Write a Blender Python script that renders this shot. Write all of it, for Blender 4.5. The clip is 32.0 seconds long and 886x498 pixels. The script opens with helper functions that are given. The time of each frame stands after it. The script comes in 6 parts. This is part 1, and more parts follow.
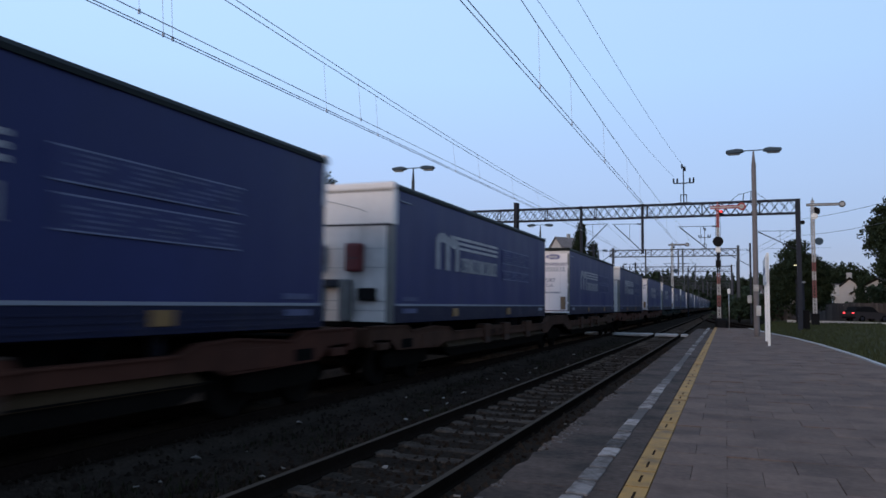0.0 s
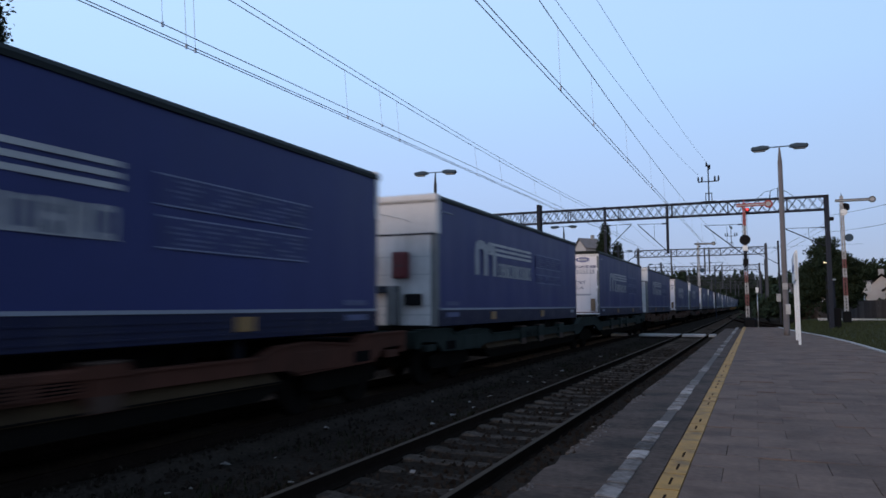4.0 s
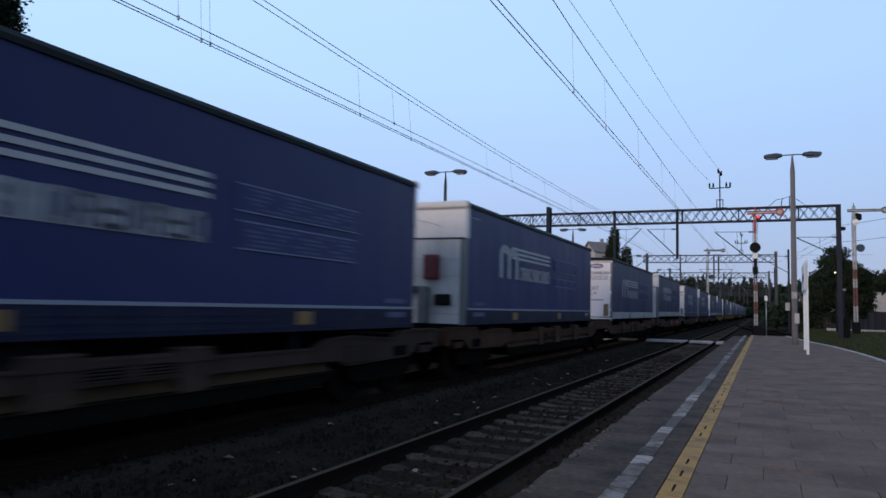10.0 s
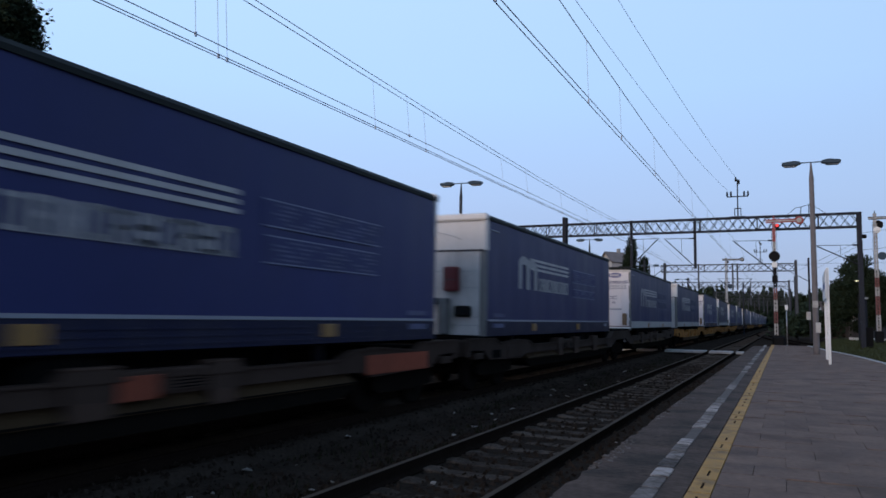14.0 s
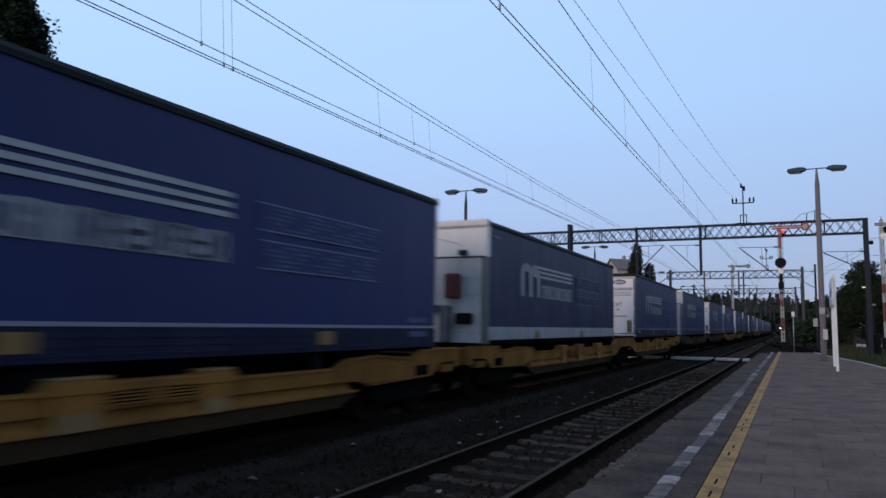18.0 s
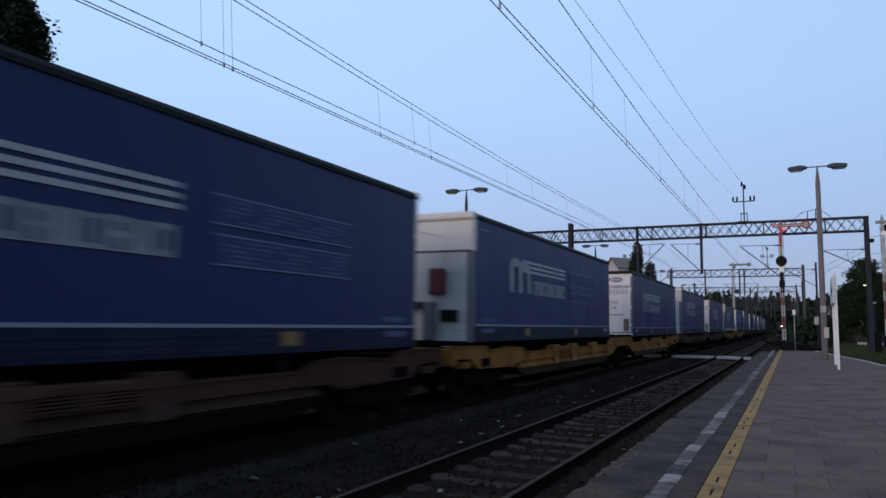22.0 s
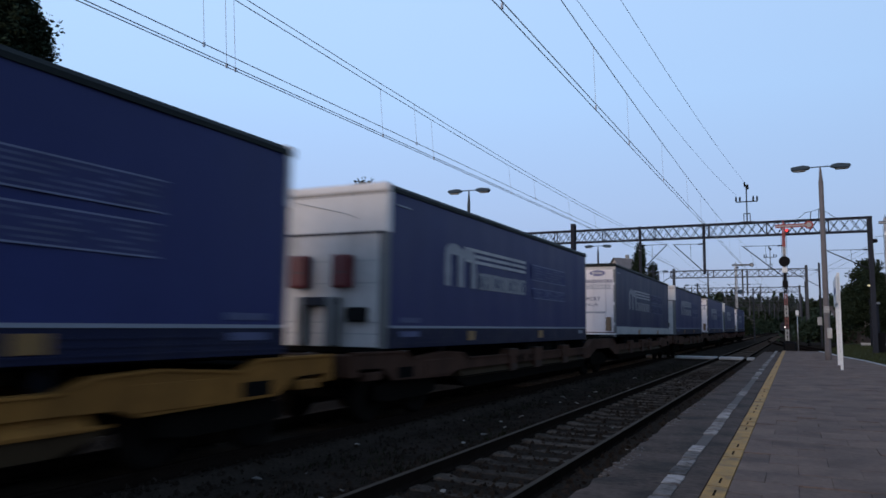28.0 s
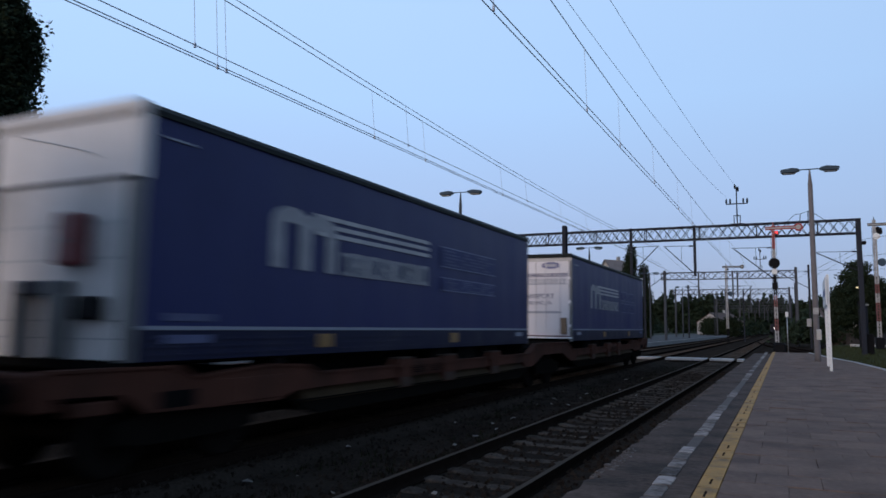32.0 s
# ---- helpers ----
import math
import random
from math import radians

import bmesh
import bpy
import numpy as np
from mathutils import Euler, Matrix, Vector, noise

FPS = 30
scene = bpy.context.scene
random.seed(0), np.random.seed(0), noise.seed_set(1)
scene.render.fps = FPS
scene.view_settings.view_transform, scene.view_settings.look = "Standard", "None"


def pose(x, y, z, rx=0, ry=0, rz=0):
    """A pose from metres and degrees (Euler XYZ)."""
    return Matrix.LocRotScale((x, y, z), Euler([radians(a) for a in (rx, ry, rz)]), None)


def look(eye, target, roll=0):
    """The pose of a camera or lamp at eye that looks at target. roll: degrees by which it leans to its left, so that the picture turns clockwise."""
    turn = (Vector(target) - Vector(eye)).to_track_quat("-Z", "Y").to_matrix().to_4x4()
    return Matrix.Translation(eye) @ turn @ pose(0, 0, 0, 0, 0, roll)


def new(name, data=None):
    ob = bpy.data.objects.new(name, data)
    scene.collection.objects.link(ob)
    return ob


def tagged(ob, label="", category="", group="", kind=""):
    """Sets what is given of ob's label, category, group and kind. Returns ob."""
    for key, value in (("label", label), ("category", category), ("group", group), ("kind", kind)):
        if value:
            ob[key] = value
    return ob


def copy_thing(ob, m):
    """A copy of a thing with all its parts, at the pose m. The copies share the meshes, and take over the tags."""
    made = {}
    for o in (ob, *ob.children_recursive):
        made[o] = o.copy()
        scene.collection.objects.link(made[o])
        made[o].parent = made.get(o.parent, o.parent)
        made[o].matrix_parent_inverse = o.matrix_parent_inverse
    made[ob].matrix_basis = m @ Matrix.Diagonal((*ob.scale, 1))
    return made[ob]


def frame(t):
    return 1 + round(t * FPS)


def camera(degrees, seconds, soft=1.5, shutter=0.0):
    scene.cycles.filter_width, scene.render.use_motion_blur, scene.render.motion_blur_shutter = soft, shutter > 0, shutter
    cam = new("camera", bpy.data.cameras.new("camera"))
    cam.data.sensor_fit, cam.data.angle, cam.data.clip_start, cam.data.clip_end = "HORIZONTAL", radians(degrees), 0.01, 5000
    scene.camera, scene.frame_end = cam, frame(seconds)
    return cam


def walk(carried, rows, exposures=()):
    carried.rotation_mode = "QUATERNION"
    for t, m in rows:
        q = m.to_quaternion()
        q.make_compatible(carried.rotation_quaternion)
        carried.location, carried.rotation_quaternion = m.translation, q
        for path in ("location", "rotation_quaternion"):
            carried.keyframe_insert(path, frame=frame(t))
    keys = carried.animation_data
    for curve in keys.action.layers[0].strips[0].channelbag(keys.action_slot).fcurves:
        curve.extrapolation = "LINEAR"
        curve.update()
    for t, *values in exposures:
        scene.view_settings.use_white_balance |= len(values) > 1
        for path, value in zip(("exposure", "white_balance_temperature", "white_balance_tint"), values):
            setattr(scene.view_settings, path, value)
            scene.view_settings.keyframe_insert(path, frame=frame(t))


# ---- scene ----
EYE = Vector((0.0, 0.0, 1.43))      # z = 0 is the platform's paving
RAIL = -0.297                        # top of the rails
cam = camera(63.15, 32.0, soft=1.6, shutter=0.5)


def aimed(turn, tilt, lean):
    """Degrees to the left, up, and of lean: the camera is held by hand at one spot."""
    a, b = radians(turn), radians(tilt)
    way = Vector((-math.sin(a) * math.cos(b), math.cos(a) * math.cos(b), math.sin(b)))
    return look(EYE, EYE + way * 10, lean)


walk(cam, [
    (0, aimed(21.45, 4.29, 0.72)), (0.5, aimed(21.65, 4.36, 0.72)), (1, aimed(21.94, 4.40, 0.26)), (1.5, aimed(22.13, 4.31, 0.09)),
    (2, aimed(22.60, 4.49, 0.14)), (2.5, aimed(22.95, 4.55, 0.20)), (3, aimed(23.10, 4.56, 0.13)), (3.5, aimed(23.17, 4.55, -0.10)),
    (5.5, aimed(23.76, 4.73, -0.32)), (6, aimed(23.87, 4.77, -0.30)), (6.5, aimed(23.82, 4.84, -0.30)), (7, aimed(23.75, 4.80, -0.65)),
    (7.5, aimed(23.79, 4.61, -2.03)), (8, aimed(23.86, 4.51, -1.82)), (8.5, aimed(23.89, 4.50, -0.16)), (9, aimed(23.89, 4.51, 1.02)),
    (9.5, aimed(23.92, 4.53, 1.37)), (10, aimed(23.99, 4.55, 1.35)), (10.5, aimed(24.01, 4.56, 1.30)), (11, aimed(24.02, 4.61, 1.24)),
    (11.5, aimed(24.21, 4.70, 1.21)), (12, aimed(24.55, 4.85, 1.11)), (12.5, aimed(24.87, 5.02, 1.13)), (13, aimed(25.04, 5.16, 1.08)),
    (13.5, aimed(25.18, 5.33, 1.10)), (14, aimed(25.29, 5.43, 0.98)), (14.5, aimed(25.32, 5.55, 0.99)), (16.5, aimed(25.58, 5.85, 0.98)),
    (17, aimed(25.59, 5.91, 0.91)), (17.5, aimed(25.64, 5.97, 0.86)), (18, aimed(25.70, 6.02, 0.85)), (18.5, aimed(25.69, 6.03, 0.81)),
    (19, aimed(25.67, 6.07, 0.76)), (19.5, aimed(25.64, 6.09, 0.75)), (20, aimed(25.60, 6.10, 0.69)), (20.5, aimed(25.57, 6.11, 0.67)),
    (21, aimed(25.59, 6.09, 0.69)), (21.5, aimed(25.67, 6.00, 0.70)), (22, aimed(25.75, 5.97, 0.67)), (22.5, aimed(25.82, 5.99, 0.64)),
    (23, aimed(25.89, 6.00, 0.58)), (23.5, aimed(25.97, 5.99, 0.57)), (24, aimed(26.06, 5.99, 0.64)), (24.5, aimed(26.10, 5.98, 0.67)),
    (25, aimed(26.12, 5.99, 0.63)), (25.5, aimed(26.11, 5.99, 0.58)), (27.5, aimed(25.93, 6.04, 0.64)), (28, aimed(25.95, 6.00, 0.67)),
    (28.5, aimed(25.93, 6.01, 0.64)), (29, aimed(25.82, 6.02, 0.60)), (29.5, aimed(25.65, 6.02, 0.65)), (30, aimed(25.58, 5.99, 0.65)),
    (30.5, aimed(25.47, 6.06, 0.63)), (31, aimed(25.32, 6.09, 0.50)), (31.5, aimed(25.37, 6.06, 0.65)), (32, aimed(25.28, 6.15, 0.62))],
    exposures=[(0, 0.15), (11, 0.17), (15, 0.10), (20, 0.04), (32, 0.02)])

# ---- dusk light: the sun is just under the horizon, behind the camera ----
world = bpy.data.worlds.new("dusk")
scene.world = world
world.use_nodes = True
wn, wl = world.node_tree.nodes, world.node_tree.links
wn.clear()
sky = wn.new("ShaderNodeTexSky")
sky.sky_type, sky.sun_disc = "NISHITA", False
sky.sun_elevation, sky.sun_rotation = radians(13.0), radians(195)
sky.altitude, sky.air_density, sky.dust_density, sky.ozone_density = 50, 1.0, 0.6, 2.0
# an even haze lies over the clear dusk sky: violet at the horizon, thin at the zenith
where = wn.new("ShaderNodeTexCoord")
parts = wn.new("ShaderNodeSeparateXYZ")
bands = wn.new("ShaderNodeValToRGB")
stops = [(0.0, (0.232, 0.290, 0.482)), (0.07, (0.278, 0.345, 0.565)), (0.16, (0.348, 0.467, 0.720)), (0.30, (0.402, 0.596, 0.890)),
         (0.42, (0.432, 0.632, 0.922)), (0.62, (0.270, 0.420, 0.660)), (1.0, (0.100, 0.170, 0.300))]
for k, (at_, colour) in enumerate(stops):
    e = bands.color_ramp.elements[k] if k < 2 else bands.color_ramp.elements.new(at_)
    e.position, e.color = at_, (colour[0], colour[1], colour[2] * 1.03, 1)
haze = wn.new("ShaderNodeMix")
haze.data_type, haze.blend_type = "RGBA", "ADD"
haze.inputs[0].default_value = 1.0
faint = wn.new("ShaderNodeMix")
faint.data_type, faint.blend_type = "RGBA", "MULTIPLY"
faint.inputs[0].default_value = 1.0
faint.inputs[7].default_value = (0.22, 0.22, 0.22, 1)
tenfold = wn.new("ShaderNodeMix")
tenfold.data_type, tenfold.blend_type = "RGBA", "MULTIPLY"
tenfold.inputs[0].default_value, tenfold.clamp_result = 1.0, False
tenfold.inputs[7].default_value = (10, 10, 10, 1)
wl.new(where.outputs["Generated"], parts.inputs[0])
wl.new(parts.outputs[2], bands.inputs[0])
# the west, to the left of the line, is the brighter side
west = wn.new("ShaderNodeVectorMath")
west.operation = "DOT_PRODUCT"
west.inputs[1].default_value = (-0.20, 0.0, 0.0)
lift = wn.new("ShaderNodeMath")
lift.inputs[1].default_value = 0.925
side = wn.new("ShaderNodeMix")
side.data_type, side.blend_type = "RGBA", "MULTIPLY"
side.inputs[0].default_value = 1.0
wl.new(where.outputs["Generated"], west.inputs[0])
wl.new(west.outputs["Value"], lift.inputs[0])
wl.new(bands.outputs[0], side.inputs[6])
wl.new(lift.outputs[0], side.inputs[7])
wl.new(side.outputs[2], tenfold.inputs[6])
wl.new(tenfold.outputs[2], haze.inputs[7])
wl.new(sky.outputs[0], faint.inputs[6])
back = wn.new("ShaderNodeBackground")
back.inputs[1].default_value = 0.1
wout = wn.new("ShaderNodeOutputWorld")
wl.new(faint.outputs[2], haze.inputs[6])
wl.new(haze.outputs[2], back.inputs[0])
wl.new(back.outputs[0], wout.inputs[0])

glow = bpy.data.lights.new("afterglow", "SUN")
glow.energy, glow.angle, glow.color = 1.3, radians(30), (1.0, 0.76, 0.58)
glow_ob = new("afterglow", glow)
glow_ob.matrix_basis = look((0, 0, 30), Vector((0, 0, 30)) + Vector((math.sin(radians(15)), math.cos(radians(15)), -math.tan(radians(13)))))


# ---- materials ----
MATS = {}


def mat(name, col, rough=0.7, metal=0.0, vary=0.25, fine=40.0, coarse=2.5, bump=0.15, random_=0.0, dirt=0.0, dirt_col=(0.03, 0.026, 0.022),
        glow_=0.0, alpha=1.0, stretch=(1, 1, 1), spec=0.5, island=False, still=False):
    """A surface with grain at two scales, patches of dirt and a fine relief; still: stains run on from piece to piece."""
    m = bpy.data.materials.new(name)
    m.use_nodes = True
    n, l = m.node_tree.nodes, m.node_tree.links
    b = n["Principled BSDF"]
    tc = n.new("ShaderNodeTexCoord")
    mp = n.new("ShaderNodeMapping")
    mp.inputs["Scale"].default_value = stretch
    if still:
        l.new(n.new("ShaderNodeNewGeometry").outputs["Position"], mp.inputs[0])
    else:
        l.new(tc.outputs["Object"], mp.inputs[0])
    n1, n2 = n.new("ShaderNodeTexNoise"), n.new("ShaderNodeTexNoise")
    for k, s, det in ((n1, fine, 6.0), (n2, coarse, 4.0)):
        k.inputs["Scale"].default_value, k.inputs["Detail"].default_value = s, det
        l.new(mp.outputs[0], k.inputs["Vector"])
    add = n.new("ShaderNodeMath")
    add.operation = "ADD"
    l.new(n1.outputs[0], add.inputs[0])
    l.new(n2.outputs[0], add.inputs[1])
    last = add.outputs[0]
    if random_:
        src = n.new("ShaderNodeNewGeometry").outputs["Random Per Island"] if island else n.new("ShaderNodeObjectInfo").outputs["Random"]
        k = n.new("ShaderNodeMath")
        k.operation = "MULTIPLY_ADD"
        k.inputs[1].default_value = random_ / max(vary, 0.01)
        l.new(src, k.inputs[0])
        k2 = n.new("ShaderNodeMath")
        k2.operation = "SUBTRACT"
        l.new(last, k2.inputs[0])
        k2.inputs[1].default_value = 0.5 * random_ / max(vary, 0.01)
        l.new(k2.outputs[0], k.inputs[2])
        last = k.outputs[0]
    rng = n.new("ShaderNodeMapRange")
    rng.inputs["From Min"].default_value, rng.inputs["From Max"].default_value = 0.5, 1.5
    rng.inputs["To Min"].default_value, rng.inputs["To Max"].default_value = 1 - vary, 1 + vary
    rng.clamp = False
    l.new(last, rng.inputs[0])
    mul = n.new("ShaderNodeMix")
    mul.data_type, mul.blend_type = "RGBA", "MULTIPLY"
    mul.inputs[0].default_value = 1.0
    mul.inputs[6].default_value = (*col, 1)
    l.new(rng.outputs[0], mul.inputs[7])
    colour = mul.outputs[2]
    if dirt:
        n3 = n.new("ShaderNodeTexNoise")
        n3.inputs["Scale"].default_value, n3.inputs["Detail"].default_value = coarse * 0.7, 8.0
        l.new(mp.outputs[0], n3.inputs["Vector"])
        r3 = n.new("ShaderNodeMapRange")
        r3.inputs["From Min"].default_value, r3.inputs["From Max"].default_value = 0.48, 0.72
        r3.inputs["To Max"].default_value = dirt
        l.new(n3.outputs[0], r3.inputs[0])
        mx = n.new("ShaderNodeMix")
        mx.data_type = "RGBA"
        mx.inputs[7].default_value = (*dirt_col, 1)
        l.new(r3.outputs[0], mx.inputs[0])
        l.new(colour, mx.inputs[6])
        colour = mx.outputs[2]
    l.new(colour, b.inputs["Base Color"])
    rr = n.new("ShaderNodeMapRange")
    rr.inputs["To Min"].default_value, rr.inputs["To Max"].default_value = max(rough - 0.12, 0.03), min(rough + 0.12, 1)
    l.new(n2.outputs[0], rr.inputs[0])
    l.new(rr.outputs[0], b.inputs["Roughness"])
    b.inputs["Metallic"].default_value = metal
    b.inputs["Specular IOR Level"].default_value = spec
    if bump:
        bp = n.new("ShaderNodeBump")
        bp.inputs["Strength"].default_value, bp.inputs["Distance"].default_value = bump, 0.02
        l.new(add.outputs[0], bp.inputs["Height"])
        l.new(bp.outputs[0], b.inputs["Normal"])
    if glow_:
        b.inputs["Emission Color"].default_value = (*col, 1)
        b.inputs["Emission Strength"].default_value = glow_
    b.inputs["Alpha"].default_value = alpha
    MATS[name] = m
    return m


M_paving = mat("grey paving slab", (0.176, 0.117, 0.091), 0.8, vary=0.36, fine=16, coarse=2.2, bump=0.35, random_=0.15, dirt=0.8, dirt_col=(0.090, 0.061, 0.048), spec=0.1, still=True)
M_paving_far = mat("grey paving far", (0.176, 0.117, 0.091), 0.8, vary=0.36, fine=16, coarse=2.2, bump=0.35, random_=0.15, dirt=0.8, dirt_col=(0.090, 0.061, 0.048), spec=0.1, island=True, still=True)
M_yellow_slab = mat("yellow painted slab", (0.44, 0.225, 0.045), 0.75, vary=0.26, fine=70, coarse=5, bump=0.2, random_=0.12, dirt=0.75, dirt_col=(0.13, 0.082, 0.04), still=True)
M_edge = mat("worn platform concrete", (0.094, 0.066, 0.053), 0.9, spec=0.1, vary=0.7, fine=14, coarse=1.8, bump=0.5, random_=0.10, dirt=0.9, still=True)
M_crumb = mat("crumbled concrete", (0.17, 0.135, 0.115), 0.9, vary=0.4, fine=20, coarse=4, bump=0.6, random_=0.3)
M_white_mark = mat("worn white marking", (0.25, 0.213, 0.192), 0.85, spec=0.1, vary=0.5, fine=25, coarse=9, bump=0.2, random_=0.7, dirt=0.97, dirt_col=(0.080, 0.060, 0.050), still=True)
M_faint = mat("faint grey marking line", (0.105, 0.080, 0.067), 0.9, vary=0.4, fine=25, coarse=3, bump=0.1, dirt=0.9, dirt_col=(0.066, 0.049, 0.040))
M_joint = mat("joint dirt", (0.036, 0.024, 0.018), 0.95, spec=0.0, vary=0.4, bump=0.4)
M_concrete = mat("old concrete", (0.22, 0.21, 0.20), 0.85, vary=0.3, fine=30, coarse=1.5, bump=0.35, dirt=0.5, dirt_col=(0.08, 0.075, 0.07))
M_panel = mat("pale crossing panel", (0.40, 0.39, 0.38), 0.85, vary=0.25, fine=30, coarse=2, bump=0.3, random_=0.2, dirt=0.4, dirt_col=(0.12, 0.11, 0.1))
M_ballast = mat("dark ballast ground", (0.0340, 0.0266, 0.0212), 0.95, spec=0.0, vary=0.6, fine=22, coarse=1.5, bump=1.0, dirt=0.5)
M_stone = mat("ballast stone", (0.0270, 0.0208, 0.0166), 0.9, spec=0.0, vary=0.4, fine=15, coarse=5, bump=0.4, random_=0.35, island=True)
M_litter = mat("pale litter", (0.22, 0.20, 0.18), 0.8, vary=0.4, bump=0.1, random_=0.4, island=True)
M_sleeper = mat("weathered concrete sleeper", (0.084, 0.068, 0.056), 0.9, spec=0.0, vary=0.6, fine=22, coarse=5, bump=0.6, random_=0.4, dirt=0.9, still=True)
M_railtop = mat("polished rail head", (0.082, 0.064, 0.050), 0.75, metal=0.0, spec=0.02, vary=0.15, bump=0.05)
M_rail = mat("rusty rail web", (0.014, 0.010, 0.008), 0.85, spec=0.0, vary=0.4, fine=30, coarse=3, bump=0.3)
M_grass = mat("grass and weeds", (0.036, 0.042, 0.019), 0.95, spec=0.1, vary=0.6, fine=14, coarse=0.5, bump=0.8, dirt=0.5, dirt_col=(0.055, 0.045, 0.03))
M_blade = mat("grass blades", (0.042, 0.050, 0.022), 0.9, spec=0.1, vary=0.4, bump=0.0, random_=0.4, island=True)
M_weed = mat("dark low weeds", (0.018, 0.020, 0.010), 0.9, spec=0.0, vary=0.4, bump=0.0, random_=0.4, island=True)
M_leaf = mat("dark tree leaves", (0.025, 0.036, 0.021), 0.85, spec=0.05, vary=0.35, bump=0.0, random_=0.5, island=True)
M_leaf2 = mat("deep green leaves", (0.024, 0.035, 0.021), 0.85, spec=0.05, vary=0.35, bump=0.0, random_=0.5, island=True)
M_bark = mat("bark", (0.075, 0.058, 0.045), 0.95, vary=0.5, fine=25, coarse=4, bump=0.8, stretch=(1, 1, 0.3))
M_steel_dark = mat("dark painted steel", (0.018, 0.021, 0.031), 0.7, spec=0.2, vary=0.3, bump=0.1)
# haze over the farther gantries is put into this paler grey
M_steel_far = mat("haze-pale line steel", (0.060, 0.064, 0.074), 0.75, spec=0.2, vary=0.3, bump=0.1)
M_steel = mat("galvanised steel", (0.34, 0.35, 0.36), 0.5, metal=0.7, vary=0.2, bump=0.1)
M_post = mat("concrete lamp column", (0.150, 0.135, 0.138), 0.85, vary=0.25, fine=40, coarse=2, bump=0.25, dirt=0.4, dirt_col=(0.1, 0.085, 0.08))
M_post_dark = mat("weathered grey lamp column", (0.045, 0.050, 0.058), 0.85, vary=0.25, fine=40, coarse=2, bump=0.2)
M_lamp = mat("grey lamp housing", (0.046, 0.070, 0.094), 0.6, spec=0.1, vary=0.15, bump=0.05)
M_glassy = mat("milky lamp glass", (0.07, 0.085, 0.105), 0.25, vary=0.1, bump=0.0)
M_white = mat("white paint", (0.74, 0.74, 0.73), 0.5, vary=0.12, fine=30, coarse=2, bump=0.06, dirt=0.3, dirt_col=(0.36, 0.34, 0.32))
M_red = mat("faded red paint", (0.26, 0.040, 0.038), 0.55, vary=0.2, bump=0.08)
M_bent = mat("old grey lamp post", (0.072, 0.075, 0.078), 0.8, vary=0.25, bump=0.1)
M_red_old = mat("bleached red paint", (0.15, 0.050, 0.046), 0.7, vary=0.3, fine=20, coarse=4, bump=0.1, dirt=0.6, dirt_col=(0.07, 0.05, 0.045))
M_white_old = mat("grimy white paint", (0.36, 0.35, 0.34), 0.7, vary=0.3, fine=20, coarse=4, bump=0.1, dirt=0.6, dirt_col=(0.12, 0.11, 0.10))
M_red_arm = mat("bright red signal paint", (0.27, 0.026, 0.03), 0.5, vary=0.15, bump=0.05)
M_black = mat("black paint", (0.007, 0.007, 0.008), 0.7, spec=0.1, vary=0.3, bump=0.08)
M_signal_red = mat("lit red signal", (1.0, 0.04, 0.04), 0.4, vary=0.0, bump=0.0, glow_=1.6)
M_light_white = mat("distant white headlight", (1.0, 0.93, 0.8), 0.4, vary=0.0, bump=0.0, glow_=8.0)
M_light_warm = mat("warm street light", (1.0, 0.78, 0.45), 0.4, vary=0.0, bump=0.0, glow_=2.6)
M_sign_blue = mat("blue sign face", (0.03, 0.06, 0.20), 0.45, vary=0.1, bump=0.0)
M_wire = mat("overhead wire copper", (0.045, 0.046, 0.052), 0.6, metal=0.2, vary=0.1, bump=0.0)
M_wire_thin = mat("thin grey wire", (0.36, 0.41, 0.49), 0.6, metal=0.3, vary=0.1, bump=0.0)
M_wall_white = mat("pale house plaster", (0.40, 0.375, 0.36), 0.85, vary=0.15, fine=20, coarse=0.6, bump=0.2, dirt=0.3, dirt_col=(0.3, 0.28, 0.26))
M_wall_grey = mat("grey house plaster", (0.30, 0.29, 0.28), 0.85, vary=0.2, fine=20, coarse=0.6, bump=0.2)
M_roof = mat("brown roof tiles", (0.085, 0.062, 0.054), 0.85, vary=0.3, fine=12, coarse=1, bump=0.4)
M_roof_grey = mat("grey roof tiles", (0.17, 0.15, 0.145), 0.85, vary=0.3, fine=12, coarse=1, bump=0.4)
M_pane = mat("dark window pane", (0.02, 0.024, 0.03), 0.12, vary=0.1, bump=0.0)
M_fence = mat("dark weathered fence board", (0.052, 0.042, 0.040), 0.9, vary=0.4, fine=20, coarse=2, bump=0.4, random_=0.4)
M_asphalt = mat("asphalt", (0.036, 0.035, 0.035), 0.9, vary=0.25, fine=50, coarse=1, bump=0.3)
M_shelter = mat("pale grey shelter frame", (0.46, 0.48, 0.475), 0.5, vary=0.1, bump=0.04)
M_shelter_roof = mat("translucent shelter roof sheet", (0.30, 0.34, 0.335), 0.4, vary=0.1, bump=0.04)
rn, rl = M_shelter_roof.node_tree.nodes, M_shelter_roof.node_tree.links
milky, blend_ = rn.new("ShaderNodeBsdfTranslucent"), rn.new("ShaderNodeMixShader")
milky.inputs[0].default_value, blend_.inputs[0].default_value = (0.36, 0.41, 0.40, 1), 0.5
rl.new(rn["Principled BSDF"].outputs[0], blend_.inputs[1])
rl.new(milky.outputs[0], blend_.inputs[2])
rl.new(blend_.outputs[0], rn["Material Output"].inputs[0])
M_glass = mat("shelter glass", (0.30, 0.33, 0.33), 0.06, vary=0.02, bump=0.0, alpha=0.025)
M_mesh = mat("dull fence wire", (0.06, 0.062, 0.06), 0.7, vary=0.2, bump=0.0)
